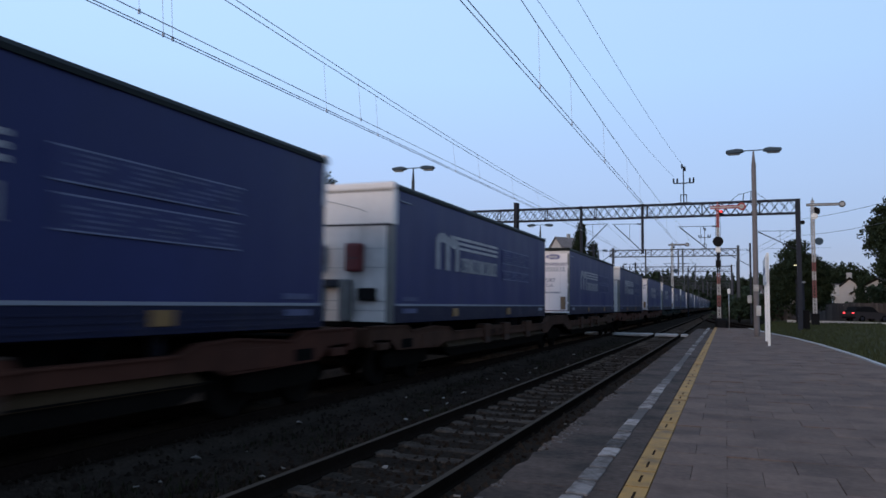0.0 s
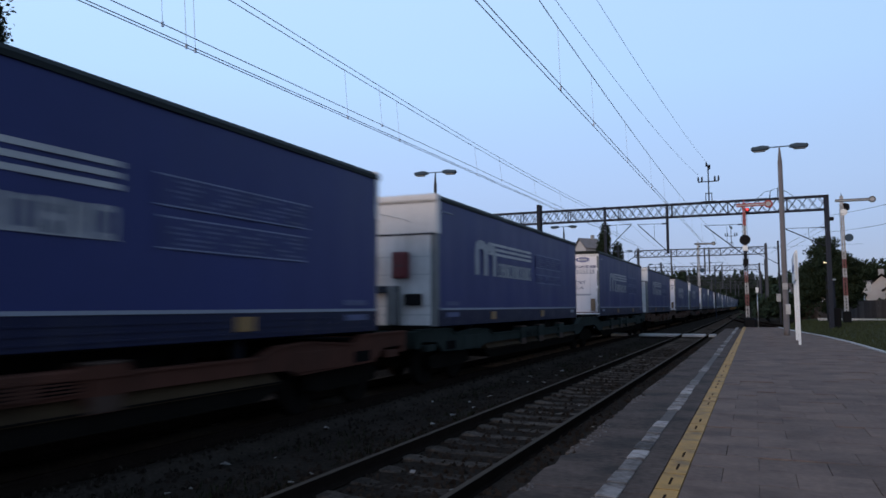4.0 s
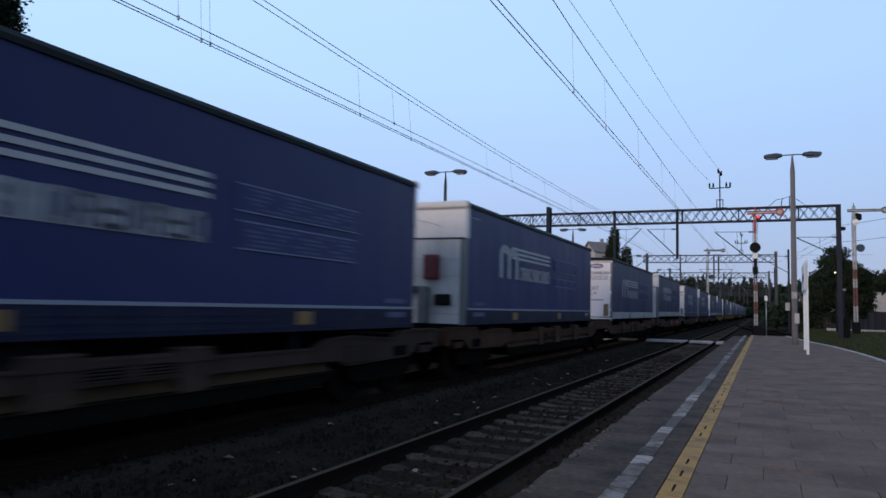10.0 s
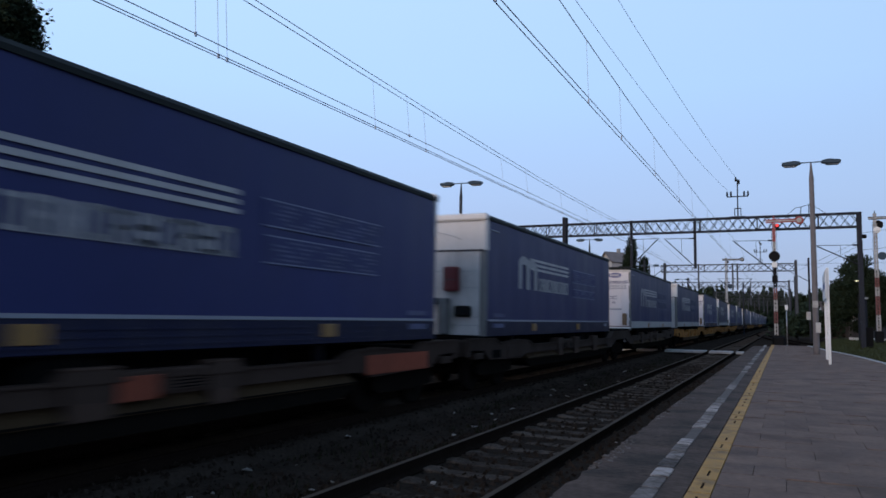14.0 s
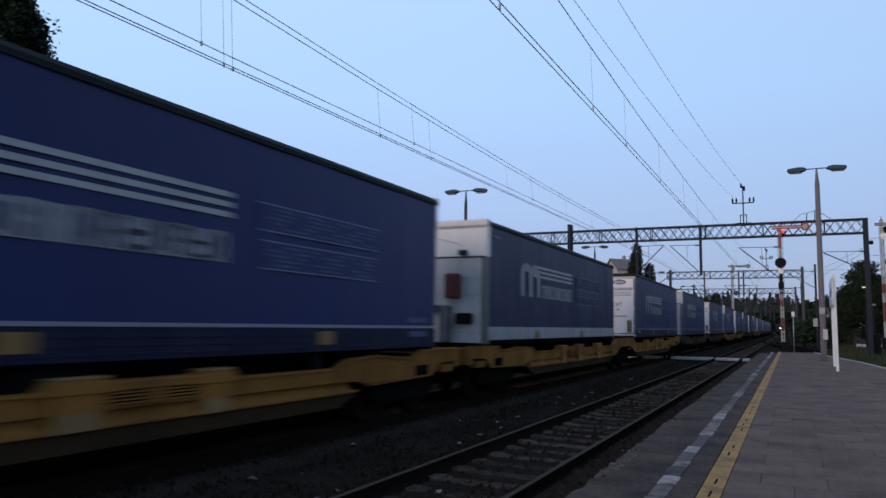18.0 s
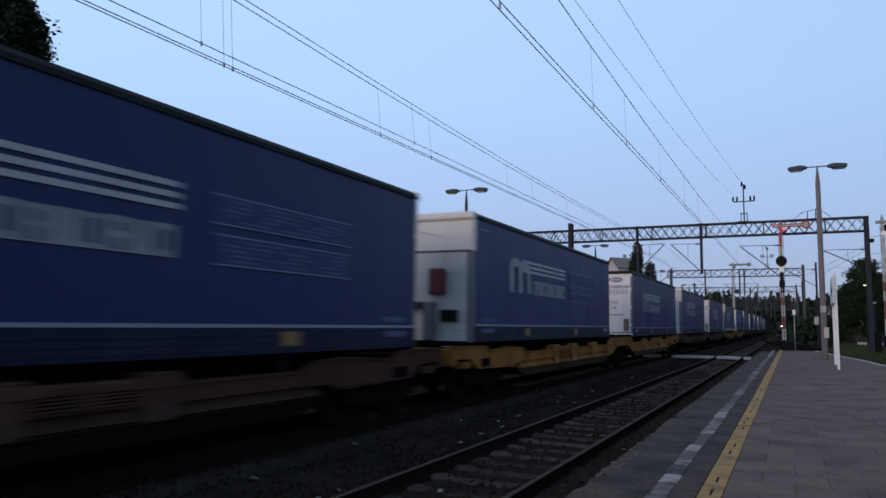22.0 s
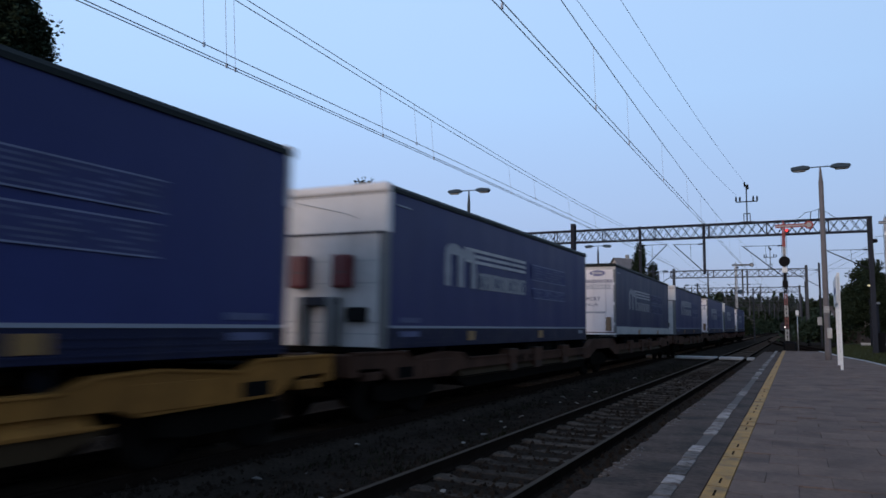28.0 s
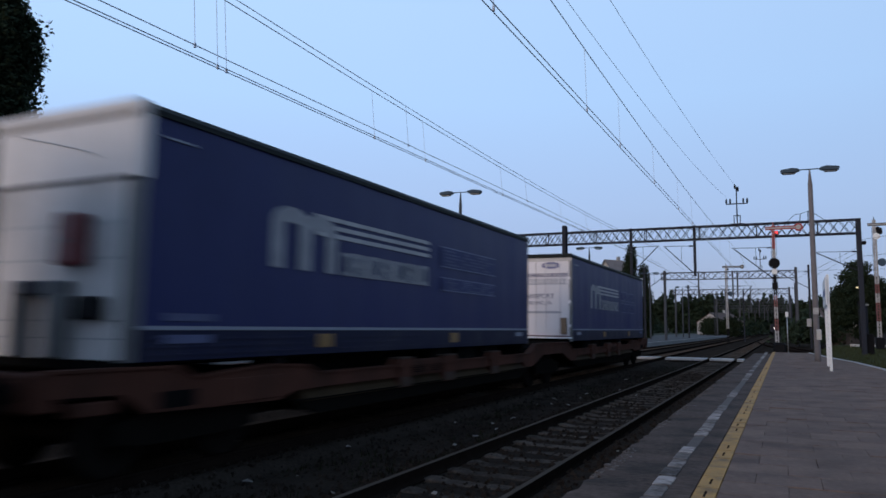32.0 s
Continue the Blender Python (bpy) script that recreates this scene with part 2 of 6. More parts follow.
M_bin_green = mat("green plastic bin", (0.016, 0.034, 0.024), 0.5, vary=0.2, bump=0.05)
M_bin_yellow = mat("yellow plastic bin", (0.12, 0.115, 0.03), 0.5, vary=0.2, bump=0.05)
# the train
M_curtain = mat("blue curtain tarpaulin", (0.0200, 0.0262, 0.100), 0.42, spec=0.15, vary=0.16, fine=10, coarse=0.7, bump=0.10, random_=0.16, dirt=0.25, dirt_col=(0.030, 0.035, 0.085), stretch=(1, 1, 0.35))
M_curtain_grey = mat("faded grey-blue curtain tarpaulin", (0.0172, 0.0235, 0.074), 0.42, spec=0.17, vary=0.18, fine=10, coarse=0.7, bump=0.10, random_=0.16, dirt=0.35, dirt_col=(0.032, 0.036, 0.062), stretch=(1, 1, 0.35))
M_board = mat("dark blue lower board", (0.0098, 0.0118, 0.036), 0.5, spec=0.12, vary=0.15, bump=0.06, dirt=0.4, dirt_col=(0.035, 0.035, 0.05))
M_skirt = mat("grey-white lower board", (0.285, 0.285, 0.282), 0.5, vary=0.16, bump=0.06, random_=0.15, dirt=0.6, dirt_col=(0.17, 0.17, 0.17), stretch=(1, 1, 0.4))
M_trailer_white = mat("dirty white trailer panel", (0.54, 0.515, 0.505), 0.55, vary=0.14, fine=25, coarse=1.6, bump=0.05, random_=0.16, dirt=0.8, dirt_col=(0.20, 0.19, 0.175), stretch=(1, 1, 0.35))
M_cap = mat("white front cap", (0.60, 0.575, 0.565), 0.5, vary=0.10, fine=25, coarse=1.6, bump=0.05, random_=0.14, dirt=0.4, dirt_col=(0.42, 0.40, 0.38), stretch=(1, 1, 0.35))
M_trailer_door = mat("white trailer door", (0.71, 0.665, 0.675), 0.5, vary=0.06, fine=25, coarse=1.6, bump=0.05, random_=0.1, dirt=0.12, dirt_col=(0.50, 0.46, 0.44), stretch=(1, 1, 0.35))
M_livery = mat("grey-white livery print", (0.41, 0.395, 0.395), 0.5, spec=0.12, vary=0.22, fine=9, bump=0.0, dirt=0.4, dirt_col=(0.25, 0.25, 0.28))
M_livery_mid = mat("worn grey livery print", (0.290, 0.285, 0.300), 0.5, spec=0.15, vary=0.30, fine=7, coarse=3, bump=0.0, dirt=0.5, dirt_col=(0.20, 0.20, 0.23))
M_livery_dim = mat("dim livery print", (0.0400, 0.0460, 0.118), 0.5, spec=0.09, vary=0.2, bump=0.0)
M_livery_faded = mat("faded dim livery print", (0.028, 0.034, 0.078), 0.5, spec=0.1, vary=0.25, fine=9, bump=0.0)
M_print = mat("faint small print", (0.085, 0.094, 0.165), 0.5, spec=0.1, vary=0.4, fine=8, bump=0.0)
M_line_dim = mat("dim pale edge line", (0.17, 0.185, 0.27), 0.5, spec=0.1, vary=0.3, fine=8, bump=0.0)
M_line = mat("pale blue line", (0.21, 0.225, 0.27), 0.5, vary=0.12, bump=0.0, dirt=0.4, dirt_col=(0.18, 0.2, 0.26))
M_ink = mat("dark blue print", (0.06, 0.065, 0.14), 0.5, vary=0.1, bump=0.0)
M_ink_grey = mat("grey print", (0.33, 0.33, 0.37), 0.5, vary=0.1, bump=0.0)
M_emblem = mat("violet-blue emblem", (0.10, 0.11, 0.24), 0.4, vary=0.1, bump=0.0)
M_reflector = mat("yellow marker plate", (0.20, 0.105, 0.024), 0.5, vary=0.2, bump=0.0)
M_stop = mat("brown rubber buffer", (0.20, 0.125, 0.075), 0.8, vary=0.2, bump=0.1, random_=0.2)
M_redline = mat("dark red edge", (0.075, 0.018, 0.022), 0.5, vary=0.15, bump=0.0)
M_redbox = mat("red plastic box", (0.110, 0.009, 0.012), 0.45, vary=0.2, bump=0.04)
M_rim = mat("black rubber roof rim", (0.012, 0.015, 0.015), 0.7, spec=0.15, vary=0.3, bump=0.05)
M_roofsheet = mat("grey roof sheet", (0.40, 0.41, 0.42), 0.5, vary=0.15, bump=0.05, dirt=0.4)
# near black: shade under the train is put into these colours as well
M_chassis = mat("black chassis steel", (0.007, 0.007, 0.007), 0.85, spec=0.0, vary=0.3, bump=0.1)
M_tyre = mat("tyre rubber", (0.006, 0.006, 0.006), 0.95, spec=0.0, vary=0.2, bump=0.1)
M_wheel = mat("shaded steel wheel", (0.012, 0.010, 0.009), 0.85, metal=0.0, spec=0.0, vary=0.3, bump=0.1)
M_bogie = mat("grimy shaded bogie steel", (0.008, 0.007, 0.006), 0.9, spec=0.0, vary=0.4, bump=0.2)


def wagon_paint(name, col, dirty):
    return mat(name, col, 0.85, spec=0.05, vary=0.35, fine=14, coarse=1.2, bump=0.15, random_=0.12, dirt=0.75, dirt_col=dirty, stretch=(1, 1, 0.5))


W_brown = wagon_paint("brown wagon paint", (0.064, 0.033, 0.022), (0.028, 0.017, 0.012))
W_red = wagon_paint("oxide red wagon paint", (0.068, 0.028, 0.019), (0.028, 0.017, 0.013))
W_green = wagon_paint("dark green wagon paint", (0.018, 0.024, 0.021), (0.013, 0.014, 0.013))
W_grey = wagon_paint("grime grey wagon paint", (0.040, 0.029, 0.024), (0.020, 0.014, 0.011))
W_orange = wagon_paint("bare orange-red primer", (0.215, 0.062, 0.038), (0.120, 0.042, 0.028))
W_rust = wagon_paint("rusty red primer", (0.105, 0.038, 0.027), (0.060, 0.026, 0.019))
W_grime = wagon_paint("grime-brown wagon paint", (0.045, 0.031, 0.025), (0.025, 0.017, 0.014))
W_sill = wagon_paint("grimy brown-black sill", (0.040, 0.026, 0.014), (0.018, 0.012, 0.008))
M_post_grey = mat("grey aluminium corner post", (0.16, 0.16, 0.16), 0.55, spec=0.3, vary=0.25, fine=20, coarse=2, bump=0.05, dirt=0.5, dirt_col=(0.07, 0.068, 0.065), stretch=(1, 1, 0.3))
M_upright = mat("grimy grey coupling steel", (0.13, 0.13, 0.132), 0.65, vary=0.3, bump=0.1, dirt=0.5)
W_worn = wagon_paint("chalky worn bracket steel", (0.056, 0.037, 0.029), (0.030, 0.020, 0.015))
W_worn_yellow = wagon_paint("worn yellow bracket steel", (0.24, 0.150, 0.070), (0.10, 0.060, 0.030))
M_tail = mat("lit red tail light", (1.0, 0.05, 0.06), 0.3, vary=0.0, bump=0.0, glow_=3.0)
M_car = mat("dark grey car paint", (0.030, 0.027, 0.029), 0.6, spec=0.15, vary=0.1, bump=0.0)
W_yellow = wagon_paint("yellow wagon paint", (0.235, 0.108, 0.027), (0.080, 0.041, 0.016))


# ---- mesh helpers ----
def part(name, bm, material, parent=None, label=""):
    me = bpy.data.meshes.new(name)
    bm.to_mesh(me)
    bm.free()
    me.materials.append(material)
    ob = new(name, me)
    if parent:
        ob.parent = parent
    if label:
        ob["label"] = label
    return ob


def share(name, src, parent, m, label=""):
    """A piece of its own on the mesh of src."""
    ob = new(name, src.data)
    ob.parent = parent
    ob.matrix_basis = m
    if label:
        ob["label"] = label
    return ob


def thing(name, m=None):
    ob = new(name)
    ob.empty_display_size = 0.2
    if m is not None:
        ob.matrix_basis = m
    return ob


def box(x0, x1, y0, y1, z0, z1, bev=0.0, bm=None, seg=1):
    bm = bm or bmesh.new()
    v = bmesh.ops.create_cube(bm, size=1)["verts"]
    bmesh.ops.scale(bm, vec=(x1 - x0, y1 - y0, z1 - z0), verts=v)
    bmesh.ops.translate(bm, vec=((x0 + x1) / 2, (y0 + y1) / 2, (z0 + z1) / 2), verts=v)
    if bev:
        e = list({e for q in v for e in q.link_edges})
        bmesh.ops.bevel(bm, geom=e, offset=bev, segments=seg, affect="EDGES", profile=0.6)
    return bm


def tube(p, q, r0, r1=None, n=8, bm=None):
    bm = bm or bmesh.new()
    p, q = Vector(p), Vector(q)
    r1 = r0 if r1 is None else r1
    way = (q - p).normalized()
    side = way.orthogonal().normalized()
    up = way.cross(side)
    rings = []
    for c, r in ((p, r0), (q, r1)):
        rings.append([bm.verts.new(c + (side * math.cos(2 * math.pi * i / n) + up * math.sin(2 * math.pi * i / n)) * r) for i in range(n)])
    for i in range(n):
        f = bm.faces.new((rings[0][i], rings[0][(i + 1) % n], rings[1][(i + 1) % n], rings[1][i]))
        f.smooth = n > 6
    bm.faces.new(rings[0][::-1])
    bm.faces.new(rings[1])
    return bm


def chain(points, r, n=5, bm=None):
    bm = bm or bmesh.new()
    for p, q in zip(points, points[1:]):
        tube(p, q, r, n=n, bm=bm)
    return bm


def slab(outline, axis, c0, c1, bm=None):
    """A closed outline of (a, b), pushed from c0 to c1 along the axis: 0 = x (a, b are y, z), 1 = y (x, z), 2 = z (x, y)."""
    bm = bm or bmesh.new()

    def at(a, b, c):
        return ((c, a, b), (a, c, b), (a, b, c))[axis]

    low = [bm.verts.new(at(a, b, c0)) for a, b in outline]
    high = [bm.verts.new(at(a, b, c1)) for a, b in outline]
    k = len(outline)
    bm.faces.new(low[::-1])
    bm.faces.new(high)
    for i in range(k):
        bm.faces.new((low[i], low[(i + 1) % k], high[(i + 1) % k], high[i]))
    bmesh.ops.recalc_face_normals(bm, faces=bm.faces[:])
    return bm


def lathe(profile, n=16, bm=None, axis=2, centre=(0, 0, 0)):
    """Rings of (radius, height) turned about an axis through centre."""
    bm = bm or bmesh.new()
    rings = []
    for r, h in profile:
        ring = []
        for i in range(n):
            a = 2 * math.pi * i / n
            u, w = r * math.cos(a), r * math.sin(a)
            p = ((h, u, w), (w, h, u), (u, w, h))[axis]
            ring.append(bm.verts.new(Vector(p) + Vector(centre)))
        rings.append(ring)
    for a, b in zip(rings, rings[1:]):
        for i in range(n):
            bm.faces.new((a[i], a[(i + 1) % n], b[(i + 1) % n], b[i])).smooth = True
    bm.faces.new(rings[0][::-1])
    bm.faces.new(rings[-1])
    return bm


def writing(name, text, size_x, size_z, material, parent, m):
    """Raised letters in the built-in font, of the given width and height; m sets the middle, letters face -y."""
    cu = bpy.data.curves.new(name, "FONT")
    cu.body, cu.align_x, cu.align_y, cu.extrude, cu.resolution_u = text, "CENTER", "CENTER", 0.004, 2
    src = bpy.data.objects.new(name, cu)
    scene.collection.objects.link(src)
    me = bpy.data.meshes.new_from_object(src)
    bpy.data.objects.remove(src)
    xs, ys = [v.co.x for v in me.vertices], [v.co.y for v in me.vertices]
    sx, sy = size_x / (max(xs) - min(xs)), size_z / (max(ys) - min(ys))
    cx, cy = (max(xs) + min(xs)) / 2, (max(ys) + min(ys)) / 2
    for v in me.vertices:
        v.co = ((v.co.x - cx) * sx, -v.co.z, (v.co.y - cy) * sy)
    me.materials.clear()
    me.materials.append(material)
    ob = new(name, me)
    ob.parent, ob.matrix_basis = parent, m
    return ob

# ---- the setting: ground, tracks, platforms ----
T1, T2, T3 = -3.42, -7.66, -11.10       # track centres
FAR = 420.0


def grid(x0, x1, y0, y1, nx, ny, height, bm=None):
    bm = bm or bmesh.new()
    vs = [[bm.verts.new((x0 + (x1 - x0) * i / nx, y, height(x0 + (x1 - x0) * i / nx, y))) for i in range(nx + 1)]
          for y in (y0 + (y1 - y0) * (j / ny) ** 1.6 for j in range(ny + 1))]
    for j in range(ny):
        for i in range(nx):
            bm.faces.new((vs[j][i], vs[j][i + 1], vs[j + 1][i + 1], vs[j + 1][i])).smooth = True
    return bm


bm = bmesh.new()
ring = [bm.verts.new((r * math.cos(a), r * math.sin(a), -0.62)) for r in (60, 2500) for a in (2 * math.pi * i / 48 for i in range(48))]
bm.faces.new(ring[:48])
for i in range(48):
    bm.faces.new((ring[i], ring[(i + 1) % 48], ring[48 + (i + 1) % 48], ring[48 + i]))
bmesh.ops.recalc_face_normals(bm, faces=bm.faces[:])
tagged(part("ground", bm, M_grass), "dark grassy ground reaching to the horizon", "ground", kind="structure")


def bed_height(x, y):
    z = RAIL - 0.24 + 0.05 * noise.noise((x * 1.7, y * 1.7, 3.0)) + 0.025 * noise.noise((x * 6, y * 6, 1.0))
    for c in (T1, T2, T3):
        if 0.82 < abs(x - c) < 1.22:
            z = max(z, RAIL - 0.138 + 0.02 * noise.noise((x * 5, y * 5, c)))
        z = max(z, RAIL - 0.19 + 0.02 * noise.noise((x * 5, y * 5, c)) - max(0, abs(x - c) - 1.2) * 0.4)
    return z


tagged(part("track_bed", grid(-12.75, -1.72, -14, FAR, 90, 230, bed_height), M_ballast), "dark dirty ballast bed with low weeds between the tracks", "track bed", kind="structure")

# loose stones near the camera, and pale scraps
rng = random.Random(5)
bm = bmesh.new()
for k in range(9000):
    y = 2.5 + 32 * rng.random() ** 1.7
    x = rng.uniform(-7.2, -2.3)
    z = bed_height(x, y)
    r = rng.uniform(0.018, 0.048)
    pts = [Vector((rng.gauss(0, 1), rng.gauss(0, 1), rng.gauss(0, 0.7))).normalized() * r * rng.uniform(0.7, 1.2) for _ in range(4)]
    c = Vector((x, y, z + r * 0.35))
    vs = [bm.verts.new(c + Vector(p)) for p in ((-r, -r * 0.6, -r * 0.4), (r, -r * 0.7, -r * 0.4), (0.1 * r, r, -r * 0.4))]
    top = bm.verts.new(c + Vector((pts[0].x * 0.4, pts[0].y * 0.4, r * rng.uniform(0.5, 0.9))))
    top2 = bm.verts.new(c + Vector((pts[1].x * 0.6, pts[1].y * 0.6, r * rng.uniform(0.2, 0.6))))
    for a, b_, d_ in ((vs[0], vs[1], top), (vs[1], vs[2], top2), (vs[1], top2, top), (vs[2], vs[0], top), (vs[2], top, top2)):
        bm.faces.new((a, b_, d_))
tagged(part("ballast_stone", bm, M_stone), "dark angular ballast stones beside the track", "ballast", kind="stuff")
bm = bmesh.new()
for k in range(34):
    y = 4 + 26 * rng.random() ** 1.5
    x = rng.uniform(-6.4, -4.3) if k % 4 else rng.uniform(-4.0, -2.0)
    s = rng.uniform(0.012, 0.04)
    c = Vector((x, y, bed_height(x, y) + 0.03))
    q = [bm.verts.new(c + Vector((rng.uniform(-s, s) + dx * s, rng.uniform(-s, s) * 0.5 + dy * s, rng.uniform(0, s)))) for dx, dy in ((-1, -1), (1, -1), (1, 1), (-1, 1))]
    w = [bm.verts.new(v.co + Vector((0, 0, 0.012))) for v in q]
    bm.faces.new(q[::-1])
    bm.faces.new(w)
    for i in range(4):
        bm.faces.new((q[i], q[(i + 1) % 4], w[(i + 1) % 4], w[i]))
tagged(part("litter", bm, M_litter), "small pale scraps scattered over dark ballast", "litter", kind="stuff")


def rail_section(x):
    """The outline of a rail, standing at x, its head's top at RAIL."""
    half = [(0.075, -0.172), (0.075, -0.16), (0.012, -0.135), (0.012, -0.045), (0.036, -0.036), (0.036, -0.006)]
    return [(x + a, RAIL + b) for a, b in half] + [(x - a, RAIL + b) for a, b in half[::-1]]


def build_track(name, centre, y0, y1, near, sunk, words):
    track = tagged(thing(name), words, "railway track", kind="structure")
    for s in (-1, 1):
        x = centre + s * 0.75
        r = part("rail", slab(rail_section(x), 1, y0, y1), M_rail, track)
        # the train's track has dark heads: shade beneath the wagons, set by colour
        part("rail_head", slab([(x - 0.034, RAIL - 0.006), (x + 0.034, RAIL - 0.006), (x + 0.024, RAIL), (x - 0.024, RAIL)], 1, y0, y1), M_rail if sunk else M_railtop, r, "worn running surface")
    first = None
    rg = random.Random(9)
    rest = bmesh.new()
    n = int((y1 - max(y0, -4)) / 0.65)
    for i in range(n):
        y = max(y0, -4) + 0.65 * i
        if i < near:
            if first is None:
                b = slab([(-1.08, -0.19), (1.08, -0.19), (1.08, -0.06), (0.95, -0.03), (0.58, -0.02), (0.4, -0.05), (-0.4, -0.05), (-0.58, -0.02), (-0.95, -0.03), (-1.08, -0.06)], 1, -0.13, 0.13)
                bmesh.ops.bevel(b, geom=[e for e in b.edges if abs(e.verts[0].co.y - e.verts[1].co.y) < 0.01], offset=0.02, segments=1, affect="EDGES")
                first = part("sleeper", b, M_sleeper, track)
                first.matrix_basis = pose(centre, y, RAIL - 0.13 - sunk)
            else:
                share("sleeper", first, track, pose(centre + rg.uniform(-0.02, 0.02), y, RAIL - 0.13 - sunk + rg.uniform(-0.008, 0.006), 0, 0, rg.uniform(-0.6, 0.6)))
        elif y < 200:
            box(centre - 1.08, centre + 1.08, y - 0.13, y + 0.13, RAIL - 0.3, RAIL - 0.155, bm=rest)
    if len(rest.verts):
        tagged(part("sleeper_rest", rest, M_sleeper, track), kind="stuff")
    else:
        rest.free()
    return track


build_track("track_1", T1, -14, FAR, 110, 0.0, "worn rails on concrete sleepers beside the platform")
build_track("track_2", T2, -14, FAR, 40, 0.035, "rails under the passing freight train")
build_track("track_3", T3, -14, FAR, 0, 0.0, "rails beside the far platform")

# the siding that leaves behind the platform's end
siding = tagged(thing("track_siding"), "rusty siding rails curving behind the platform end", "railway track", kind="structure")
for s in (-0.75, 0.75):
    pts = []
    for i in range(25):
        y = 150 - 4.6 * i
        off = max(0.0, (140 - y)) ** 2 * 0.00105
        pts.append((T1 + off + s, y))
    b = bmesh.new()
    for (xa, ya), (xb, yb) in zip(pts, pts[1:]):
        slab([(xa - 0.036, ya), (xa + 0.036, ya), (xb + 0.036, yb), (xb - 0.036, yb)], 2, RAIL - 0.17, RAIL, bm=b)
    part("rail", b, M_rail, siding)
bm = grid(-1.72, 60, 45, 300, 30, 40, lambda x, y: -0.5 + 0.06 * noise.noise((x * 0.7, y * 0.5, 8.0)))
tagged(part("cinder_ground", bm, M_ballast), "dark cinder ground behind the platform end", "ground", kind="structure")

# the level crossing of pale panels
crossing = tagged(thing("foot_crossing"), "pale concrete panels of a foot crossing over the rails", "crossing", kind="structure")
for x0, x1 in ((-6.6, -5.0), (-4.98, -4.28), (-4.08, -3.44), (-3.42, -2.80), (-2.58, -2.2), (-9.2, -8.5), (-8.3, -7.7), (-7.68, -7.0)):
    b = box(x0, x1, 45.7, 47.1, RAIL - 0.12, RAIL + 0.012, 0.015)
    part("panel", b, M_panel, crossing)

# platform 1
EDGE, MARK0, MARK1, YEL0, YEL1 = -1.77, -1.165, -1.005, -0.775, -0.587
TILE = 0.57


def right_edge(y):
    pts = [(-14, 3.75), (24.8, 3.57), (31.7, 3.32), (38.2, 2.84), (45.3, 1.96), (53.2, 1.29)]
    for (a, xa), (b, xb) in zip(pts, pts[1:]):
        if y <= b:
            return xa + (xb - xa) * (y - a) / (b - a)
    return pts[-1][1]


END = 52.6
plat = tagged(thing("platform"), "low station platform of worn grey slabs with a yellow line", "platform", kind="structure")
ys = [-14, 24.8, 31.7, 38.2, 45.3, END]
core = [(EDGE + 0.06, -14)] + [(right_edge(y) - 0.02, y) for y in ys] + [(EDGE + 0.06, END)]
part("core", slab(core, 2, -0.62, -0.022), M_joint, plat)
# kerb along the back
b = bmesh.new()
for ya, yb in zip(ys, ys[1:]):
    n = max(1, int((yb - ya) / 1.0))
    for i in range(n):
        a, c = ya + (yb - ya) * i / n, ya + (yb - ya) * (i + 1) / n - 0.012
        xa, xc = right_edge(a), right_edge(c)
        slab([(xa - 0.02, a), (xa + 0.10, a), (xc + 0.10, c), (xc - 0.02, c)], 2, -0.5, 0.03, bm=b)
part("kerb", b, M_panel, plat, "whitewashed kerb at the platform's back")
rg = random.Random(21)
# edge slabs: broken front line
proto = []
for k in range(5):
    b = bmesh.new()
    cut = [rg.uniform(0, 0.05) for _ in range(6)]
    if k == 3:
        cut[2] += 0.10
    out = [(EDGE + c, i * 0.982 / 5) for i, c in enumerate(cut)] + [(YEL0 - 0.012, 0.982), (YEL0 - 0.012, 0)]
    slab(out, 2, -0.20, 0.0, bm=b)
    proto.append(part("edge_slab", b, M_edge, plat))
    proto[-1].matrix_basis = pose(0, 3.79 + k * 0.985, rg.uniform(-0.002, 0.002))
for i in range(60):
    y = -10 + i * 0.985
    if 3.7 < y < 8.6:
        continue
    if y > END - 1:
        break
    share("edge_slab", proto[rg.randrange(5)], plat, pose(0, y, rg.uniform(-0.002, 0.002), 0, rg.uniform(-0.1, 0.1), 0))
part("edge_wall", box(EDGE + 0.10, EDGE + 0.3, -14, END, -0.75, -0.14), M_concrete, plat, "old concrete wall under the edge")
# crumbs of broken concrete along the edge
b = bmesh.new()
for k in range(2600):
    y = 2.5 + 42 * rg.random() ** 1.4
    heap = noise.noise((y * 0.55, 2.0, 0)) + 0.5 * noise.noise((y * 1.9, 5.0, 0))
    if heap < 0.02:
        continue
    s = rg.uniform(0.004, 0.012) if rg.random() < 0.88 else rg.uniform(0.012, 0.028)
    x = EDGE + abs(rg.gauss(0.0, 0.05 + 0.12 * heap)) - 0.02
    z = 0.0 if x > EDGE + 0.03 else rg.uniform(-0.06, -0.02)
    slab([(x - s, y - s * rg.uniform(0.8, 2.2)), (x + s * rg.uniform(0.3, 1.2), y - s * rg.uniform(0.6, 1.4)), (x + s, y + s * rg.uniform(0.5, 2.0)), (x - s * 0.6, y + s * rg.uniform(0.8, 2.4))], 2, z - 0.02, z + min(s * 0.6, 0.008), bm=b)
tagged(part("rubble", b, M_crumb, plat, "crumbled pale concrete along the platform edge"), kind="stuff")
